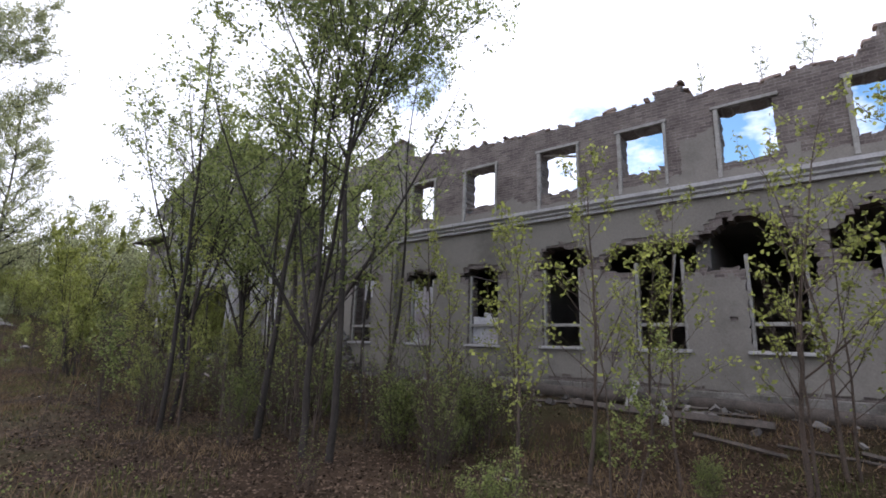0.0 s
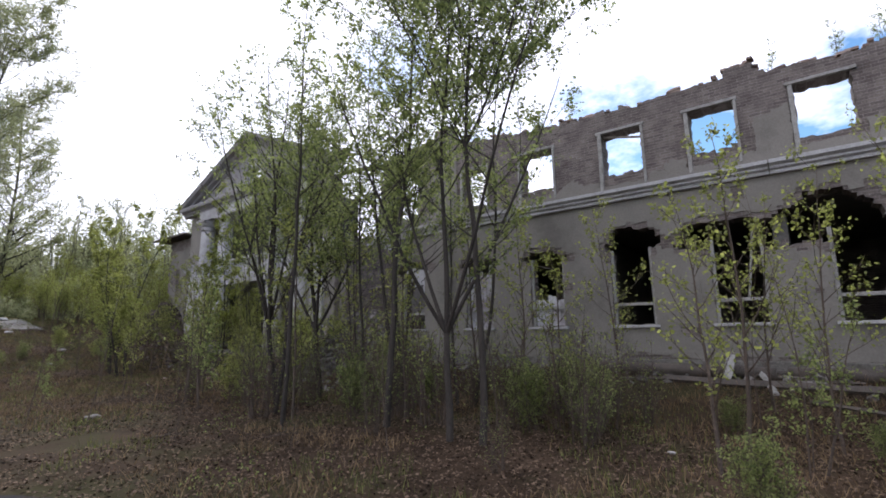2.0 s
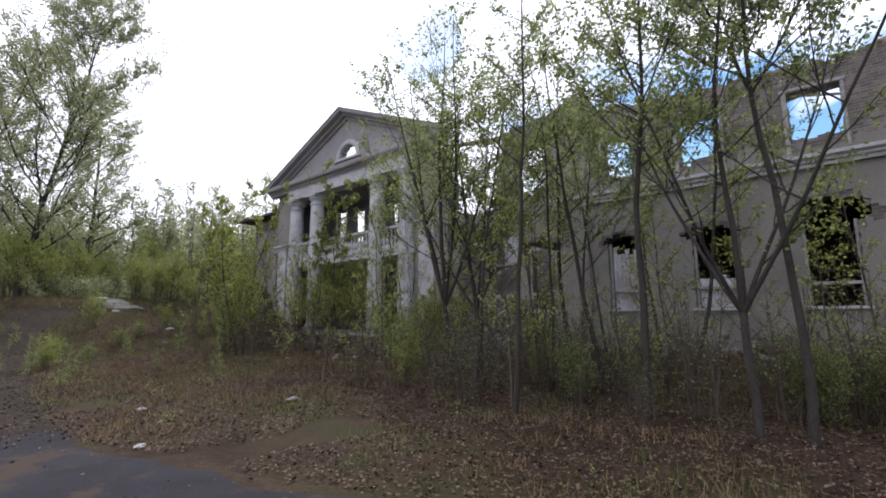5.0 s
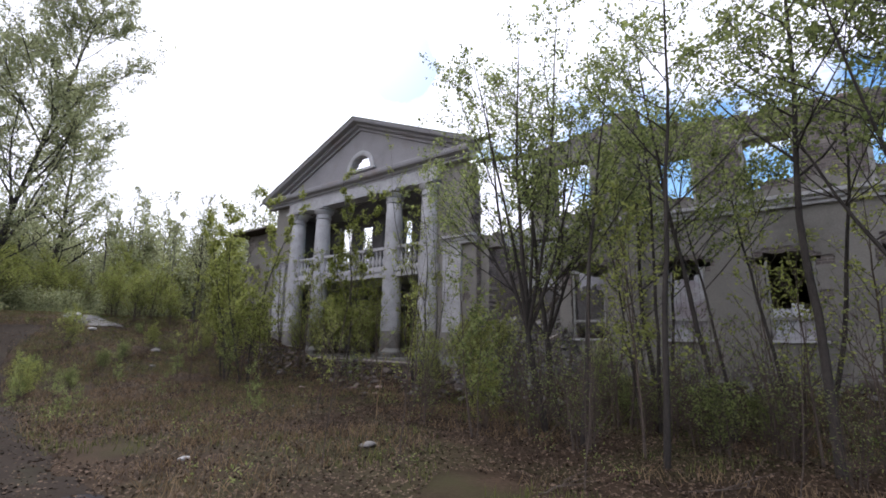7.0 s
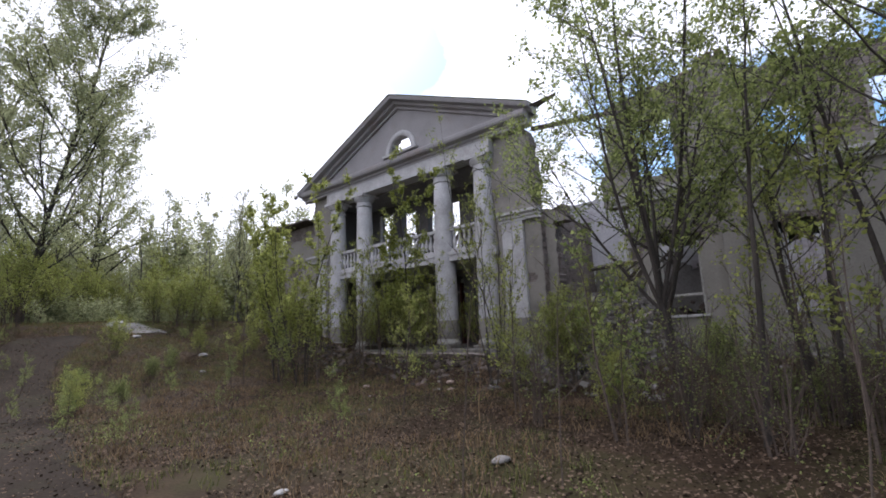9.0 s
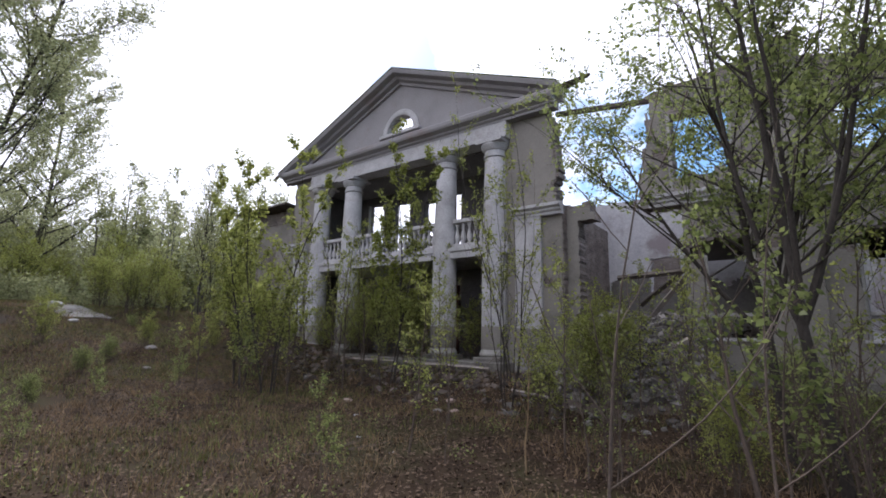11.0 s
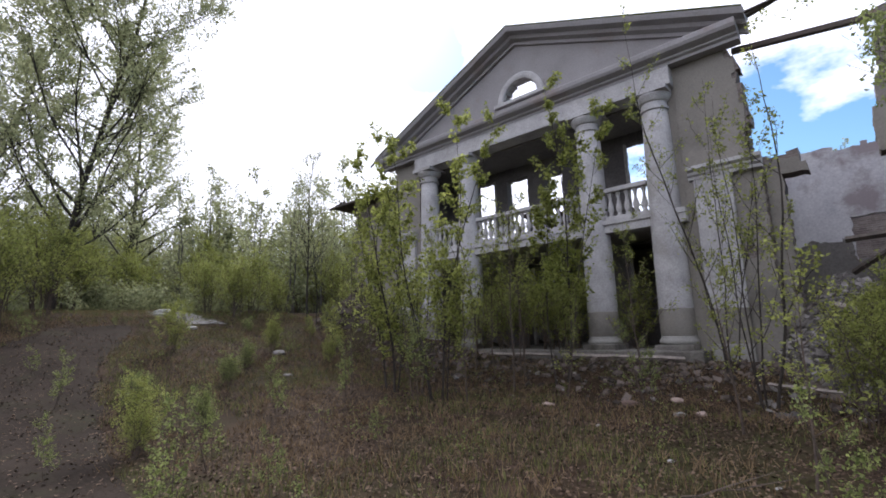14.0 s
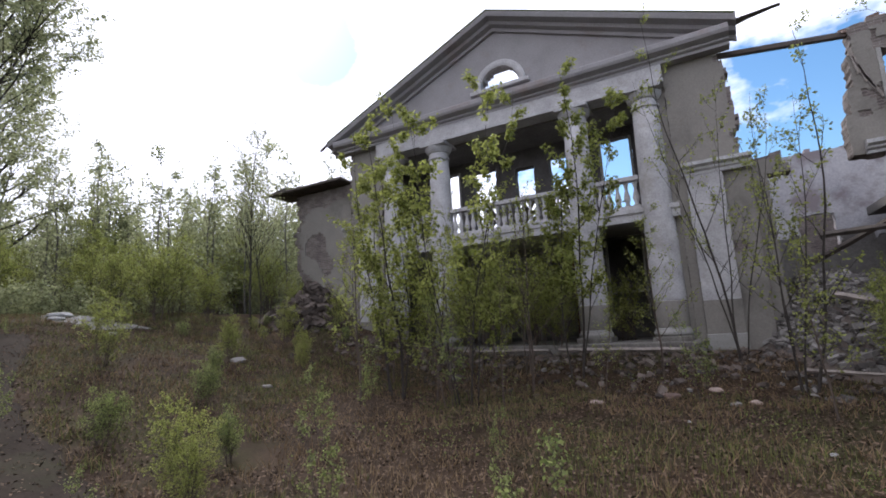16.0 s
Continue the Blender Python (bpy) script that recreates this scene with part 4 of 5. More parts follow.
tree("tree", "leafy young tree before the columns", 22, (0.9, -5.5), leaf_size=0.095, leaf="leaf_yellow", height=7.4, trunk_r=0.03, spread=1.35, stems=4, branches=26, subs=5, leaves=21, first=0.12, upright=1.2)
tree("tree", "leafy young tree with yellow-green foliage by the portico", 23, (-1.0, -5.3), leaf_size=0.09, leaf="leaf_yellow", height=6.2, trunk_r=0.035, spread=1.35, stems=4, branches=28, subs=5, leaves=21, first=0.12, upright=1.2)
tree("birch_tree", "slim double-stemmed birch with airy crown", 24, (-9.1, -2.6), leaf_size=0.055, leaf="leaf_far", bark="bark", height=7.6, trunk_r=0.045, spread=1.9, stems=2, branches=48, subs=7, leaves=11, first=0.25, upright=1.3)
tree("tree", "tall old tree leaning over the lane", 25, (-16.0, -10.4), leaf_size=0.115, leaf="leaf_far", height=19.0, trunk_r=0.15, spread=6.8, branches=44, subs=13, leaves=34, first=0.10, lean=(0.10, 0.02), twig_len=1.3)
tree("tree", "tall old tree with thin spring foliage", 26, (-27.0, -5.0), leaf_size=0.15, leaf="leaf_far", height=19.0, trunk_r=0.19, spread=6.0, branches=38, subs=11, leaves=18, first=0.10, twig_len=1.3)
tree("tree", "old tree with haze-paled foliage beside the lane", 27, (-21.0, -13.5), leaf_size=0.15, leaf="leaf_far", height=17.0, trunk_r=0.18, spread=6.0, branches=38, subs=11, leaves=18, first=0.10, twig_len=1.3)
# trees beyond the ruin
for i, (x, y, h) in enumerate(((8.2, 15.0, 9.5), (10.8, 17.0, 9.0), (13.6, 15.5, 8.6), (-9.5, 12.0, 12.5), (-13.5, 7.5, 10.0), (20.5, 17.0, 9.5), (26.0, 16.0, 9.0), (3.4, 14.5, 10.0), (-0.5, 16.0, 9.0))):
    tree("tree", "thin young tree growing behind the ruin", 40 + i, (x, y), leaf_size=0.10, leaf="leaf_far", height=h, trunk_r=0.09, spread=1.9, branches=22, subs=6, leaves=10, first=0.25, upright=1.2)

# saplings and shrubs: a few grown once, then copied
def sapling(seed, height, stems, leaf, size, label, name="sapling", category="sapling", **kw):
    args = dict(trunk_r=0.012 + 0.004 * height, spread=0.30 * height, branches=14, subs=5, leaves=10, first=0.2, upright=1.0)
    args.update(kw)
    return tree(name, label, seed, (0, -60, -5), leaf_size=size, leaf=leaf, bark="twig", category=category, group="%ss" % name.replace("_", " "), height=height, stems=stems, **args)


SAP = [
    sapling(61, 3.4, 1, "leaf_yellow", 0.062, "thin sapling with young yellow-green leaves"),
    sapling(62, 4.4, 1, "leaf_yellow", 0.065, "tall whippy sapling with fresh leaves", spread=1.2, branches=18),
    sapling(63, 2.6, 2, "leaf", 0.06, "slight two-stemmed sapling with sparse leaves"),
    sapling(64, 5.6, 2, "leaf_yellow", 0.07, "tall double sapling with large young leaves", spread=1.4, branches=18, leaves=9),
    sapling(65, 3.0, 1, "leaf", 0.05, "almost bare thin dark sapling", trunk_r=0.011, branches=8, subs=1, leaves=3, bare=0.4),
]
SHRUB = [
    sapling(71, 2.2, 6, "leaf_yellow", 0.05, "bushy shrub with yellow-green spring leaves", "shrub", "shrub", spread=0.9, branches=32, subs=4, leaves=14, first=0.1),
    sapling(72, 1.5, 7, "leaf", 0.05, "low green shrub with small leaves", "shrub", "shrub", spread=0.7, branches=32, subs=4, leaves=8, first=0.08),
    sapling(73, 1.9, 8, "leaf", 0.045, "brown brushwood with a few leaves", "shrub", "shrub", spread=0.6, branches=26, subs=3, leaves=2, first=0.1),
    sapling(74, 3.2, 6, "leaf_yellow", 0.058, "tall leafy yellow-green shrub", "shrub", "shrub", spread=1.35, branches=36, subs=4, leaves=18, first=0.1),
]
rngv = random.Random(77)


def plant(src, x, y, k=1.0, z=None):
    s = k * rngv.uniform(0.9, 1.1)
    m = pose(x, y, (ground_z(x, y) if z is None else z), rngv.uniform(-4, 4), rngv.uniform(-4, 4), rngv.uniform(0, 360))
    o = copy_thing(src, m)
    o.scale = (s, s, s)
    return o


for k, x, y, s in (
        (1, 21.8, -5.3, 1.0), (3, 23.9, -4.3, 1.05), (3, 24.5, -3.4, 1.0), (0, 21.7, -7.0, 1.05), (1, 22.0, -3.0, 0.8), (1, 22.8, -4.9, 0.95), (2, 22.5, -6.1, 0.8), (1, 25.6, -4.6, 1.1), (3, 26.6, -3.6, 1.0),
        (4, 14.5, -9.4, 1.1), (4, 16.4, -8.6, 0.7), (2, 12.1, -7.8, 1.2), (0, 14.6, -7.3, 1.1), (1, 13.8, -5.2, 1.0), (4, 11.5, -10.6, 1.1), (4, 12.2, -9.9, 1.1), (0, 9.6, -6.6, 0.9), (2, 8.3, -9.6, 0.5), (0, 7.9, -7.9, 0.75), (0, 6.9, -5.6, 0.7), (4, 8.6, -8.0, 1.0),
        (1, 9.8, -3.4, 0.8), (0, 10.6, -2.4, 1.0), (2, 5.2, -4.4, 0.7), (0, 0.0, -5.2, 1.2), (1, -1.1, -6.5, 0.95), (2, 0.9, -6.2, 0.9), (0, 1.7, -5.5, 0.85), (4, 2.3, -7.6, 0.6), (2, -0.2, -7.4, 0.6), (1, -2.3, -3.6, 0.9), 
        (0, 12.9, -3.0, 1.2), (1, 16.1, -3.0, 1.0), (0, 18.9, -4.6, 1.0), (1, 17.6, -3.6, 1.1), (1, 19.5, -3.2, 0.9), (4, 18.0, -8.2, 0.8), (1, 4.4, -2.6, 0.8), (0, 3.4, -4.2, 0.6)):
    plant(SAP[k], x, y, s)
for k, x, y, s in (
        (2, 18.4, -5.8, 1.2), (2, 17.4, -6.4, 1.1), (2, 16.3, -5.9, 1.2), (2, 15.2, -6.1, 1.1), (2, 19.3, -5.2, 1.0), (2, 13.6, -5.0, 1.2), (2, 12.3, -5.2, 1.1), (2, 14.6, -4.6, 1.2), (2, 11.0, -5.0, 1.0), (2, 19.9, -6.2, 0.8), (2, 12.6, -7.0, 0.9), (2, 12.4, -6.0, 0.8), (2, 13.8, -7.6, 0.9), (3, 9.2, -3.4, 0.85), (2, 10.4, -7.4, 0.9),
        (0, 8.3, -4.4, 0.9), (3, 8.6, -3.0, 0.75), (3, 11.6, -6.9, 0.5), (3, 8.9, -1.5, 0.7), (1, -2.2, -10.8, 0.55), (0, 0.6, -11.4, 0.46), (0, 1.0, -11.6, 0.36), (1, -0.3, -10.2, 0.5), (2, 16.9, -7.4, 0.6), (2, 20.2, -4.2, 0.7), (1, 21.5, -4.2, 0.4), (1, 23.2, -5.4, 0.4), (1, 25.2, -5.6, 0.4), (1, 22.2, -8.2, 0.5), (2, 19.6, -8.0, 0.4),
        (0, -6.9, -3.2, 0.6), (3, -11.0, -3.2, 0.7), (3, -12.0, -4.6, 0.95), (3, -13.0, -3.4, 1.0), (3, -14.0, -5.0, 0.9), (3, -15.5, -3.0, 1.0), (3, -17.0, -4.4, 1.0), (3, -12.6, -11.0, 1.2), (3, -14.6, -12.0, 1.3), (3, -10.4, -12.4, 1.1), (3, -8.2, -13.4, 1.0), (3, -17.2, -9.6, 1.3), (3, -19.5, -7.0, 1.4), (0, -6.4, -1.2, 0.7), (0, -9.0, -0.8, 0.8), (1, -4.4, -7.6, 0.6), (1, -3.2, -8.6, 0.5), (0, -6.6, -8.8, 0.7),
        (3, -22.0, -2.0, 1.6), (3, -24.0, -8.0, 1.6), (3, -20.0, 1.0, 1.5), (3, -17.5, 3.0, 1.4), (3, -14.0, 2.0, 1.3)):
    plant(SHRUB[k], x, y, s)
for _ in range(34):
    plant(SHRUB[rngv.choice((2, 2, 2, 1))], rngv.uniform(12.0, 20.0), rngv.uniform(-6.6, -2.0), rngv.uniform(0.5, 0.95))
for _ in range(9):
    plant(SHRUB[rngv.choice((0, 1, 3))], rngv.uniform(-9.5, -3.4), rngv.uniform(-7.4, -1.2), rngv.uniform(0.25, 0.5))
for _ in range(9):
    plant(SAP[rngv.choice((0, 1, 4, 4))], rngv.uniform(9.0, 25.0), rngv.uniform(-6.4, -2.4), rngv.uniform(0.7, 1.1))
for _ in range(14):
    plant(SHRUB[3], rngv.uniform(-30, -16), rngv.uniform(-14, 8), rngv.uniform(0.9, 1.7))
for k, x, y, z, s in ((3, -0.7, -0.7, -0.02, 0.75), (3, 0.9, -0.6, -0.02, 0.85), (0, 1.6, -0.75, -0.02, 0.9), (0, -1.5, -0.6, -0.02, 0.9), (3, 0.2, 0.9, -0.02, 0.85), (0, -2.9, -0.8, -0.02, 0.8), (3, -1.6, 0.5, -0.02, 0.9), (3, 1.4, 0.3, -0.02, 0.95), (3, -0.5, 0.3, -0.02, 0.95), (0, 3.3, 0.6, -0.02, 0.9)):
    plant(SHRUB[k], x, y, s, z)
for k, x, y, s in ((3, -0.4, -2.3, 0.85), (3, 1.3, -2.4, 0.85), (1, 0.4, -2.7, 1.0), (1, 1.7, -3.7, 1.0), (1, -1.7, -2.4, 1.05), (3, -1.9, -4.2, 0.75), (1, -2.6, -4.6, 0.9), (1, -0.3, -4.1, 0.95)):
    plant(SAP[k], x, y, s)
for _ in range(12):
    plant(SAP[2], rngv.uniform(-10, 6), rngv.uniform(-12.6, -7.2), rngv.uniform(0.2, 0.45))
# plants rooted on the wall head and on the balcony
for k, x, z, s in ((2, 22.6, 6.85, 0.34), (2, 24.7, 6.8, 0.5), (2, 23.9, 6.75, 0.4), (2, 16.8, 7.0, 0.16), (2, 14.2, 7.3, 0.14), (2, 19.2, 6.95, 0.13)):
    plant(SAP[k], x, 0.55, s, z)
for o in SAP + SHRUB:
    for q in (o, *o.children_recursive):
        bpy.data.objects.remove(q)

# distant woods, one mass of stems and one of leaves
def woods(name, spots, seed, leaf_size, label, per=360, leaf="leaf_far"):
    rng = random.Random(seed)
    lines, tips = [], []
    for x, y, h in spots:
        z = ground_z(x, y)
        p = Vector((x, y, z - 0.2))
        top = Vector((x + rng.uniform(-0.6, 0.6), y + rng.uniform(-0.6, 0.6), z + h))
        q = [p.lerp(top, t) + Vector((rng.uniform(-0.12, 0.12), rng.uniform(-0.12, 0.12), 0)) * (t > 0) for t in (0, 0.25, 0.5, 0.75, 1)]
        r = 0.0065 * h
        lines.append((q, [r, r * 0.8, r * 0.6, r * 0.35, r * 0.1], 4))
        for b in range(20):
            t = rng.uniform(0.04, 0.98)
            a = rng.uniform(0, 6.28)
            o = p.lerp(top, t)
            L = h * 0.20 * (1.15 - t) * rng.uniform(0.7, 1.4) + 0.3
            e = o + Vector((math.cos(a), math.sin(a), rng.uniform(0.7, 1.5))).normalized() * L
            lines.append(([o, o.lerp(e, 0.5) + Vector((0, 0, -0.04 * L)), e], [r * 0.3, r * 0.2, r * 0.07], 3))
            for _ in range(per // 20):
                tips.append(o.lerp(e, rng.uniform(0.25, 1.1)) + Vector((rng.gauss(0, 0.16), rng.gauss(0, 0.16), rng.gauss(0, 0.2))) * (0.5 + L * 0.5))
    root = empty(name, label, "woods", kind="stuff")
    V, F = tube_data(lines)
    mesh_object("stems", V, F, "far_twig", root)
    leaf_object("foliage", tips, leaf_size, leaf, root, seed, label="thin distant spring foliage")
    return root


rngf = random.Random(91)
spots = []
while len(spots) < 190:
    x, y = rngf.uniform(-52, -13), rngf.uniform(-20, 16)
    if abs(y + 8.2 + 0.1 * (x + 13)) > 1.6 and (x < -15 or y > -5):
        spots.append((x, y, rngf.uniform(1.4, 3.2)))
spots += [(rngf.uniform(-26, -14.5), rngf.uniform(-19, -1), rngf.uniform(0.7, 1.5)) for _ in range(150)]
woods("thicket", spots, 95, 0.13, "green thicket, paled as by haze, on the rise beside the track", per=260)
spots = []
for _ in range(470):
    d = rngf.uniform(34, 74)
    b = radians(rngf.uniform(48, 98))
    x, y = 14 - d * math.sin(b), -14 + d * math.cos(b)
    if y > -2.5 or x < -30:
        spots.append((x, y, rngf.uniform(5.5, 10.5)))
woods("woods", spots, 92, 0.20, "thin spring woodland on the rise beyond the track", per=520)
spots = []
while len(spots) < 330:
    d, b = rngf.uniform(48, 84), radians(rngf.uniform(40, 100))
    spots.append((14 - d * math.sin(b), -14 + d * math.cos(b), rngf.uniform(7.0, 12.5)))
woods("woods_behind", spots, 97, 0.24, "tall greyish spring woodland behind the thicket", per=340)
spots = [(rngf.uniform(-52, -29), rngf.uniform(-17, 20), rngf.uniform(3.5, 6.5)) for _ in range(320)]
woods("woods_edge", spots, 96, 0.15, "greyish young growth at the edge of the woods", per=420)
# out-of-view trees added behind the eye to trim sky light on the facade
spots = [(rngf.uniform(-70, 60), rngf.uniform(-64, -42), rngf.uniform(8, 13)) for _ in range(90)]
woods("woods_south", spots, 93, 0.42, "unseen woodland added south of the lane to dim the facade", per=320)
spots = [(rngf.uniform(36, 60), rngf.uniform(-24, 24), rngf.uniform(9, 14)) for _ in range(40)] + [(rngf.uniform(-30, 45), rngf.uniform(26, 45), rngf.uniform(6, 9)) for _ in range(40)]
woods("woods_north_east", spots, 94, 0.35, "spring woodland round the ruin", per=300)

# ---- rubble, timber and litter ----
def rubble_heap(name, label, spots, seed, small, big, mat="rubble", group=""):
    """A heap: a lumpy earth core with many broken pieces on it."""
    rng = random.Random(seed)
    V, F = [], []
    for x, y, z in spots:
        s = rng.uniform(small, big) * (0.6 if rng.random() < 0.6 else 1.0)
        e = Vector((s * rng.uniform(0.7, 1.4), s * rng.uniform(0.6, 1.0), s * rng.uniform(0.35, 0.7)))
        m = pose(x, y, z, rng.uniform(-35, 35), rng.uniform(-35, 35), rng.uniform(0, 360))
        b = len(V)
        for sx, sy, sz in ((-1, -1, -1), (1, -1, -1), (1, 1, -1), (-1, 1, -1), (-1, -1, 1), (1, -1, 1), (1, 1, 1), (-1, 1, 1)):
            V.append(m @ Vector((sx * e.x * rng.uniform(0.3, 0.55), sy * e.y * rng.uniform(0.3, 0.55), sz * e.z * rng.uniform(0.3, 0.55))))
        F += [tuple(b + i for i in q) for q in ((0, 3, 2, 1), (4, 5, 6, 7), (0, 1, 5, 4), (1, 2, 6, 5), (2, 3, 7, 6), (3, 0, 4, 7))]
    return tagged(mesh_object(name, V, F, mat), label, "rubble", group, "stuff")


def heap_z(x, y):
    g = ground_z(x, y)
    d = math.hypot((x - 8.9) / 2.1, (y - 1.2) / 3.6)
    return g + 1.85 * smooth01((1.28 - d) / 0.85) * (0.9 + 0.25 * nz(x, y, 0.9, 61))


hx, hy = list(np.arange(6.2, 12.2, 0.22)), list(np.arange(-4.0, 4.0, 0.22))
hv = [(x, y, heap_z(x, y) - 0.03 + 0.06 * nz(x, y, 3, 62)) for x in hx for y in hy]
hn = len(hy)
tagged(mesh_object("rubble_mound", hv, [(i * hn + j, (i + 1) * hn + j, (i + 1) * hn + j + 1, i * hn + j + 1) for i in range(len(hx) - 1) for j in range(hn - 1)], "debris", smooth=True), "mound of grey mortar and broken masonry", "rubble", kind="structure")
rr = random.Random(31)
spots = []
while len(spots) < 4600:
    x, y = rr.uniform(6.5, 11.6), rr.uniform(-4.0, 3.9)
    if heap_z(x, y) > ground_z(x, y) + 0.12 or rr.random() < 0.06:
        spots.append((x, y, heap_z(x, y) + 0.02))
rubble_heap("broken_masonry", "grey broken bricks and plaster lumps heaped in the gap", spots, 32, 0.07, 0.25)
spots = [(x, y, ground_z(x, 1.0) + 0.3 + 1.4 * (y - 0.9) / 3.0 * rr.random()) for x, y in ((rr.uniform(10.1, 12.8), rr.uniform(0.9, 4.0)) for _ in range(520))]
rubble_heap("indoor_debris", "brown debris heaped behind the empty window", spots, 36, 0.15, 0.5, "debris")
spots = [(x, y, ground_z(x, y) + 0.02) for x, y in ((rr.uniform(-6.0, 8.0), -0.9 - abs(rr.gauss(0, 1.3))) for _ in range(900))]
rubble_heap("platform_debris", "dark earthy debris sloping from the platform", spots, 37, 0.05, 0.26, "debris")
spots = [(x, y, ground_z(x, y) + 0.03) for x, y in ((rr.uniform(-5.5, 7.0), -1.2 - abs(rr.gauss(0, 1.1))) for _ in range(80))]
rubble_heap("scattered_masonry", "broken masonry strewn before the platform", spots, 33, 0.05, 0.17)
spots = [(x, y, ground_z(x, y) + 0.03) for x, y in ((rr.uniform(12.0, 32.0), -0.1 - abs(rr.gauss(0, 0.8))) for _ in range(700))]
rubble_heap("wall_foot_rubble", "dull broken brick along the foot of the wing", spots, 34, 0.07, 0.24)
spots = [(-8.5 + rr.gauss(0, 0.9), -0.3 + rr.gauss(0, 0.9), 0) for _ in range(900)]
spots = [(x, y, ground_z(x, y) + max(0, 1.7 - 0.85 * math.hypot(x + 8.5, y + 0.3)) * (0.75 + 0.25 * rr.random())) for x, y, _ in spots]
rubble_heap("west_rubble", "tumbled masonry at the broken west wing", spots, 35, 0.14, 0.5, "debris")


wv, wf = [], []
wxs, wys = list(np.arange(-11.2, -5.8, 0.25)), list(np.arange(-3.0, 2.4, 0.25))
for x in wxs:
    for y in wys:
        wv.append((x, y, ground_z(x, y) - 0.06 + max(0, 1.6 - 0.85 * math.hypot(x + 8.5, y + 0.3)) + 0.05 * nz(x, y, 3, 63)))
wn = len(wys)
for i in range(len(wxs) - 1):
    for j in range(wn - 1):
        wf.append((i * wn + j, (i + 1) * wn + j, (i + 1) * wn + j + 1, i * wn + j + 1))
tagged(mesh_object("west_mound", wv, wf, "debris", smooth=True), "brown mound of fallen wall at the west wing", "rubble", kind="structure")


def log(name, label, a, b, r, mat="dark_wood", square=False, category="timber", group=""):
    a, b = Vector(a), Vector(b)
    rng = random.Random(int(abs(a.x * 100 + b.y * 37)))
    n = 7
    pts = [a.lerp(b, i / (n - 1)) + Vector((0, 0, rng.uniform(-0.2, 0.2) * r)) for i in range(n)]
    V, F = tube_data([(pts, [r * rng.uniform(0.85, 1.1) for _ in pts], 4 if square else 9)])
    F.append(tuple(reversed(range(4 if square else 9))))
    return tagged(mesh_object(name, V, F, mat, smooth=not square), label, category, group)


def gl(x, y, r=0.0):
    return (x, y, ground_z(x, y) + r)


log("log", "dark rotten log lying along the wing", gl(17.4, -1.0, 0.13), gl(22.0, -1.15, 0.12), 0.15)
log("log", "dark mossy log lying along the wing", gl(22.2, -1.0, 0.12), gl(26.6, -1.3, 0.12), 0.14)
log("beam", "weathered beam lying on rubble", gl(20.0, -1.7, 0.08), gl(23.6, -1.9, 0.08), 0.09, "dark_wood", True)
log("beam", "broken pale beam end leaning on the log", gl(21.15, -1.6, 0.0), (21.25, -1.25, 0.12), 0.10, "white_wood", True)
log("beam", "grey plank slanting off the log", gl(22.0, -2.2, 0.03), (21.75, -1.2, -0.22), 0.06, "white_wood", True)
for i in range(16):
    x, y = rr.uniform(17, 30), rr.uniform(-2.8, -0.6)
    a = rr.uniform(-0.5, 0.5)
    L = rr.uniform(0.6, 1.9)
    log("plank", "grey splintered plank on the ground", gl(x, y, 0.05), gl(x + L * math.cos(a), y + L * math.sin(a), 0.05), rr.uniform(0.02, 0.045), rr.choice(("wood", "dark_wood", "dark_wood")), True, "plank", "strewn planks")
log("plank", "long grey plank along the platform edge", (1.6, -1.0, -0.16), (4.9, -0.95, -0.2), 0.06, "wood", True, "plank")
log("plank", "grey plank fallen before the platform", (-1.4, -1.1, -0.14), (1.3, -1.0, -0.16), 0.05, "wood", True, "plank")
log("beam", "charred beam slanting over the rubble", (9.0, -0.1, 1.0), (10.0, 0.9, 2.5), 0.08, "dark_wood", True)
log("beam", "dark beam fallen across the gap", (8.2, 3.2, 1.9), (10.0, 1.6, 2.9), 0.08, "dark_wood", True)
log("plank", "grey board lying on the mound", (7.9, -1.2, 0.95), (8.8, -1.9, 0.62), 0.07, "wood", True, "plank")
log("plank", "pale board at the foot of the mound", (6.9, -3.2, -0.47), (8.1, -3.6, -0.52), 0.035, "wood", True, "plank")
log("beam", "split beam lying on the mound", (9.6, -1.3, 0.35), (10.5, -0.9, 0.9), 0.07, "wood", True)
log("beam", "broken lintel across the gap", (8.2, 0.8, 2.5), (10.1, 0.55, 2.55), 0.08, "dark_wood", True)
# rags of lath hanging from the torn wall edge
for i in range(4):
    tagged(part("lath_strip", box((-0.03, -0.012, -0.75), (0.03, 0.012, 0.0), 0.003, pose(9.35 + 0.06 * i, 0.24, 7.1 - 0.25 * i, 0, -8 - 5 * i, 0)), "wood"), "loose lath hanging from the torn wall edge", "lath", "hanging laths")
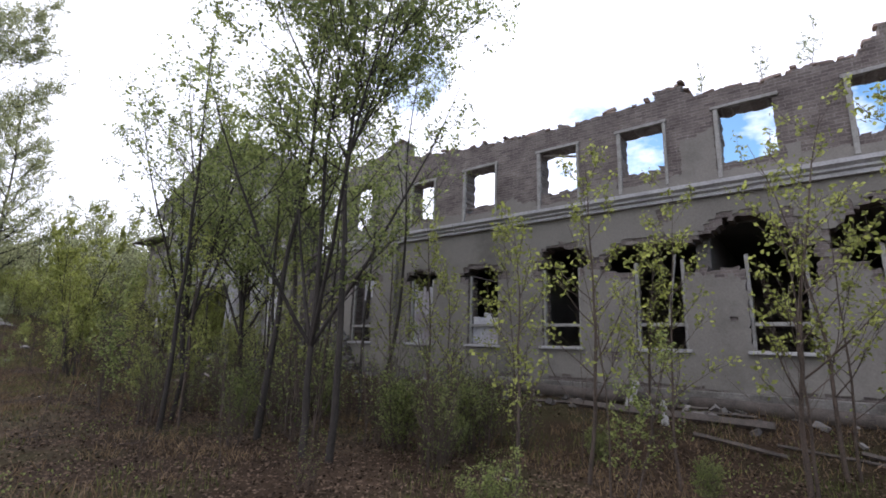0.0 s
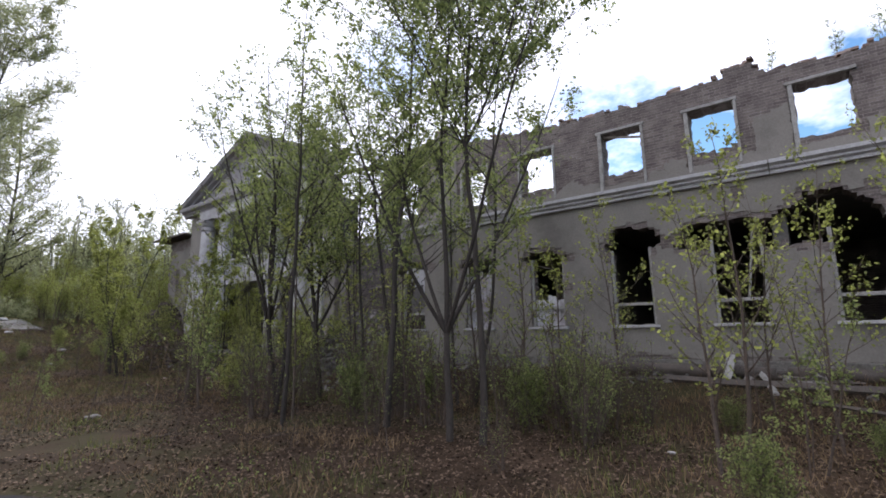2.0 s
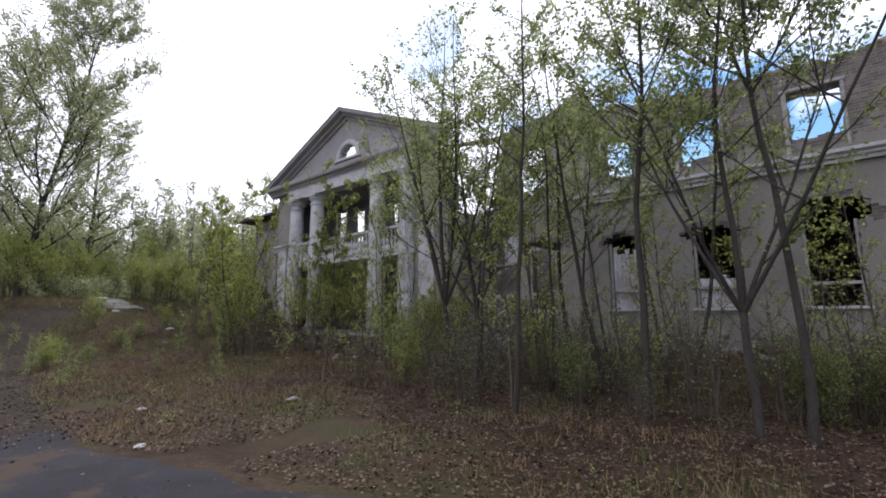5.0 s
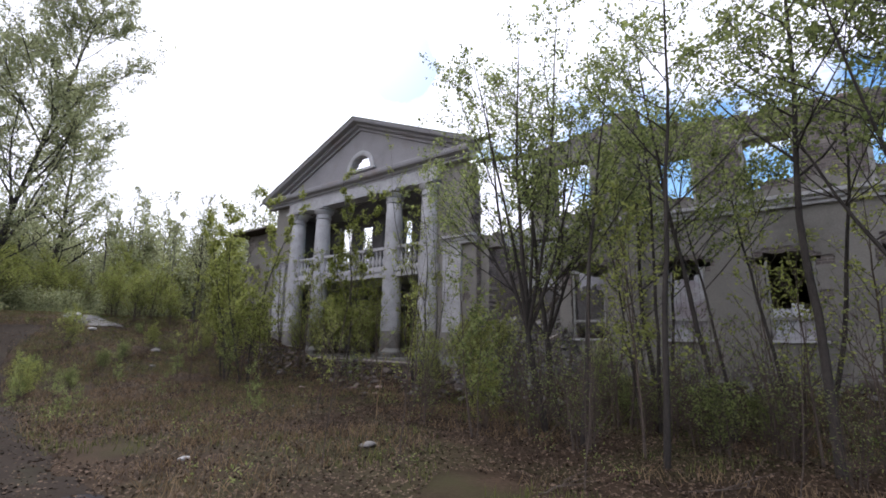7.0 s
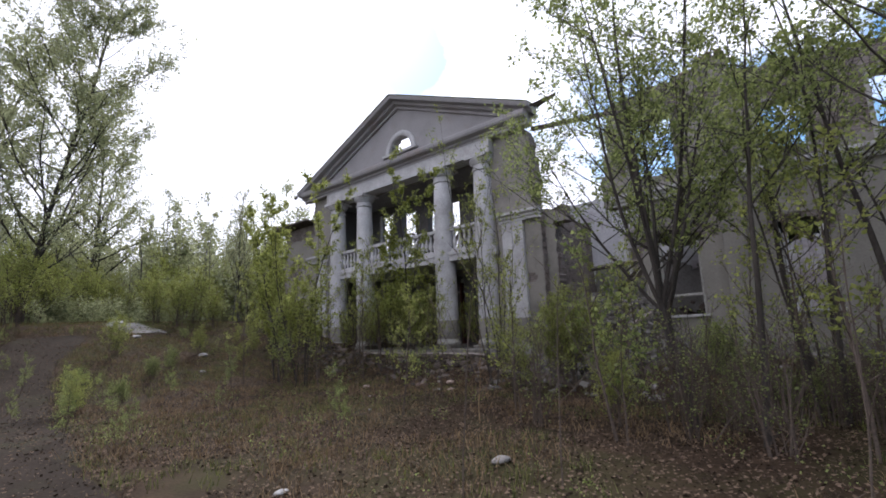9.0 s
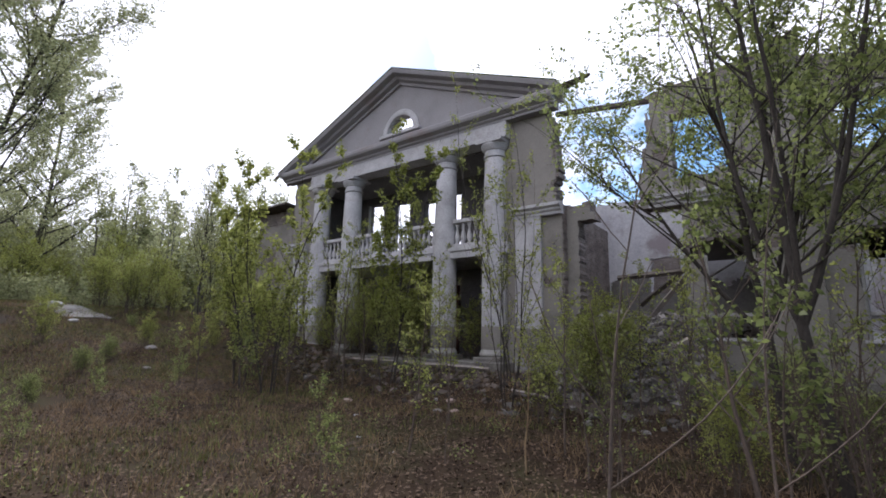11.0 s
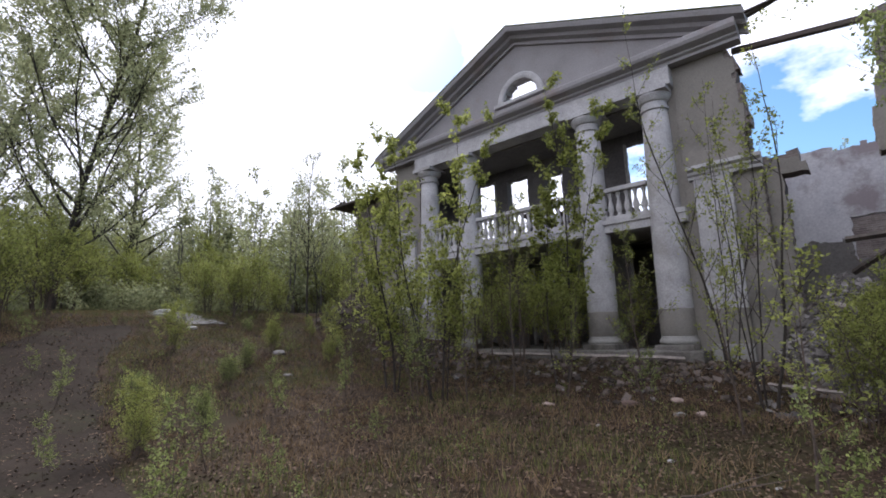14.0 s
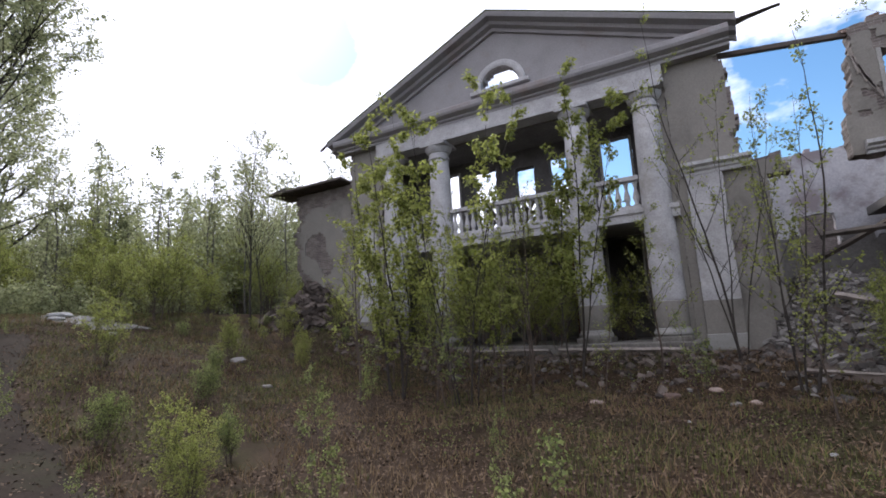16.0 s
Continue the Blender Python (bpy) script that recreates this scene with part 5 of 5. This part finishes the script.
# dry yellow stem, fallen branches
for i, (x, y, L, a, t) in enumerate(((9.6, -7.8, 1.6, 100, 78), (13.0, -7.4, 1.0, 60, 35), (15.4, -8.6, 0.8, 30, 8), (6.8, -8.8, 0.8, 20, 10), (14.2, -9.9, 0.7, 80, 5))):
    d = Vector((math.cos(radians(a)) * math.cos(radians(t)), math.sin(radians(a)) * math.cos(radians(t)), math.sin(radians(t))))
    p = Vector(gl(x, y, 0.0))
    rg = random.Random(500 + i)
    lines = [([p + d * L * k / 5 + Vector((rg.uniform(-1, 1), rg.uniform(-1, 1), rg.uniform(0, 1))) * 0.03 for k in range(6)], [0.012, 0.011, 0.009, 0.007, 0.005, 0.002], 5)]
    for k in (2, 3, 4):
        e = Vector((rg.uniform(-1, 1), rg.uniform(-1, 1), rg.uniform(0, 1))).normalized()
        lines.append(([lines[0][0][k], lines[0][0][k] + (d + e * 0.8) * 0.18, lines[0][0][k] + (d + e * 0.7) * 0.4], [0.007, 0.005, 0.002], 3))
    V, F = tube_data(lines)
    tagged(mesh_object("fallen_branch", V, F, "straw" if i == 0 else "twig"), "dry fallen branch among dead leaves", "branch", "fallen branches")
# stones, slabs and pale scraps
for i, (x, y, s, m) in enumerate(((6.5, -7.5, 0.09, "paper"), (7.6, -7.9, 0.07, "paper"), (5.0, -6.2, 0.08, "paper"), (4.6, -3.9, 0.3, "brick_piece"), (5.4, -3.5, 0.26, "brick_piece"), (6.0, -4.2, 0.22, "brick_piece"), (5.7, -4.4, 0.2, "rubble"), (3.4, -5.0, 0.2, "brick_piece"), (-3.6, -6.8, 0.22, "rubble"), (-5.8, -5.9, 0.4, "rubble"), (-9.6, -7.2, 0.35, "paper"), (-12.6, -7.4, 0.4, "paper"), (9.9, -11.6, 0.14, "paper"), (12.6, -12.4, 0.14, "paper"), (24.0, -6.4, 0.1, "paper"), (21.0, -6.0, 0.09, "paper"), (-13.4, -7.0, 0.6, "paper"), (11.2, -9.5, 0.22, "rubble"))):
    rg = random.Random(700 + i)
    bm = bmesh.new()
    bmesh.ops.create_icosphere(bm, subdivisions=2, radius=0.5)
    for v in bm.verts:
        v.co = Vector((v.co.x * s * 1.3, v.co.y * s * 0.9, v.co.z * s * 0.45)) * (1 + 0.35 * nz(v.co.x * 3, v.co.y * 3 + v.co.z * 2, 1.0, 80 + i))
    o = part("stone" if m != "paper" else "scrap", bm, m)
    o.matrix_basis = pose(*gl(x, y, s * 0.1), 0, 0, rg.uniform(0, 360))
    tagged(o, "pale scrap of rubbish on the leaf litter" if m == "paper" else "rough lump of masonry on the ground", "litter" if m == "paper" else "stone", "ground scraps")

# dead leaves, grass and dry grass near the way
rl = np.random.RandomState(8)


def scatter(n, x0, x1, y0, y1, keep):
    out = []
    xy = np.stack([rl.uniform(x0, x1, n), rl.uniform(y0, y1, n)], 1)
    for x, y in xy:
        if keep(x, y):
            out.append((x, y, ground_z(x, y)))
    return np.array(out)


def on_lane(x, y):
    return -10.2 < x and lane_south(x) < y < lane_edge(x)


P = scatter(230000, -12, 27, -16.5, -1.0, lambda x, y: (nz(x, y, 0.45, 71) > -0.45) and (not on_lane(x, y) or rl.rand() < (0.07 if x > 11.5 else 0.93)))
P[:, 2] += rl.uniform(0.005, 0.05, len(P))
lit = tagged(leaf_object("dead_leaves", P, 0.046, "litter", None, 81, flat=True, aspect=0.6), "brown dead leaves covering the ground", "leaf litter", kind="stuff")


def blades(name, P, h, mat, label, seed, lean=0.5):
    r = np.random.RandomState(seed)
    n = len(P)
    a = r.uniform(0, 6.28, n)
    hh = h * r.uniform(0.4, 1.2, n)
    w = 0.006 + 0.012 * hh
    dx, dy = np.cos(a), np.sin(a)
    b = r.uniform(0, 6.28, n)
    k = hh * lean * r.uniform(0.1, 1.0, n)
    V = np.stack([P + np.stack([dx * w, dy * w, 0 * w - 0.02], 1), P - np.stack([dx * w, dy * w, 0 * w + 0.02], 1), P + np.stack([np.cos(b) * k, np.sin(b) * k, hh], 1)], 1).reshape(-1, 3)
    me = bpy.data.meshes.new(name)
    me.vertices.add(3 * n)
    me.vertices.foreach_set("co", V.ravel())
    me.loops.add(3 * n)
    me.loops.foreach_set("vertex_index", np.arange(3 * n, dtype=np.int32))
    me.polygons.add(n)
    me.polygons.foreach_set("loop_start", np.arange(0, 3 * n, 3, dtype=np.int32))
    me.polygons.foreach_set("loop_total", np.full(n, 3, dtype=np.int32))
    me.materials.append(MAT[mat])
    me.update(calc_edges=True)
    return tagged(new(name, me), label, "grass", kind="stuff")


def tufts(P, n, spread):
    Q = np.repeat(P, n, 0)
    Q[:, :2] += rl.normal(0, spread, (len(Q), 2))
    Q[:, 2] = [ground_z(x, y) for x, y, _ in Q]
    return Q


P = scatter(7000, -20, 32, -13.5, -0.6, lambda x, y: nz(x, y, 0.42, 73) > (-0.05 if x > 20.5 or y > -6 else 0.12) and not on_lane(x, y))
blades("grass", tufts(P, 9, 0.09), 0.13, "grass", "short tufts of fresh spring grass", 83)
P = scatter(4800, -18, 7, -14, -1.5, lambda x, y: nz(x, y, 0.35, 76) > (-0.2 if x < -1 else 0.05) and not on_lane(x, y))
blades("rough_grass", tufts(P, 9, 0.10), 0.12, "grass", "patchy rough grass on the rise", 86)
P = scatter(9500, -20, 32, -14.5, -0.6, lambda x, y: nz(x, y, 0.5, 74) > (-0.2 if not 12.5 < x < 20.5 else 0.15) and not on_lane(x, y))
blades("dry_grass", tufts(P, 11, 0.12), 0.15, "straw", "flattened dry grass from last year", 84, lean=1.3)
P = scatter(900, -12, 28, -12.5, -2, lambda x, y: nz(x, y, 0.6, 75) > 0.12 and not on_lane(x, y))
Q = tufts(P, 22, 0.11)
Q[:, 2] += rl.uniform(0.02, 0.26, len(Q))
tagged(leaf_object("undergrowth", Q, 0.034, "leaf", None, 85), "low green seedlings and herbs", "undergrowth", kind="stuff")

# loose bricks along the broken wall heads
bme = None
rb = random.Random(44)
for i in range(230):
    x = rb.uniform(9.3, 31.0)
    z = wing_top(x)
    if bme is None:
        o = part("brick", box((-0.125, -0.06, -0.0325), (0.125, 0.06, 0.0325), 0.006), "brick_piece", wing)
        bme = o.data
    else:
        o = new("brick", bme)
        o.parent = wing
    o.matrix_basis = pose(x, WING_Y + rb.uniform(0.07, 0.45), z + rb.choice((0.02, 0.03, 0.1)), rb.uniform(-6, 6), rb.uniform(-8, 8), rb.choice((0, 0, 90)) + rb.uniform(-14, 14))
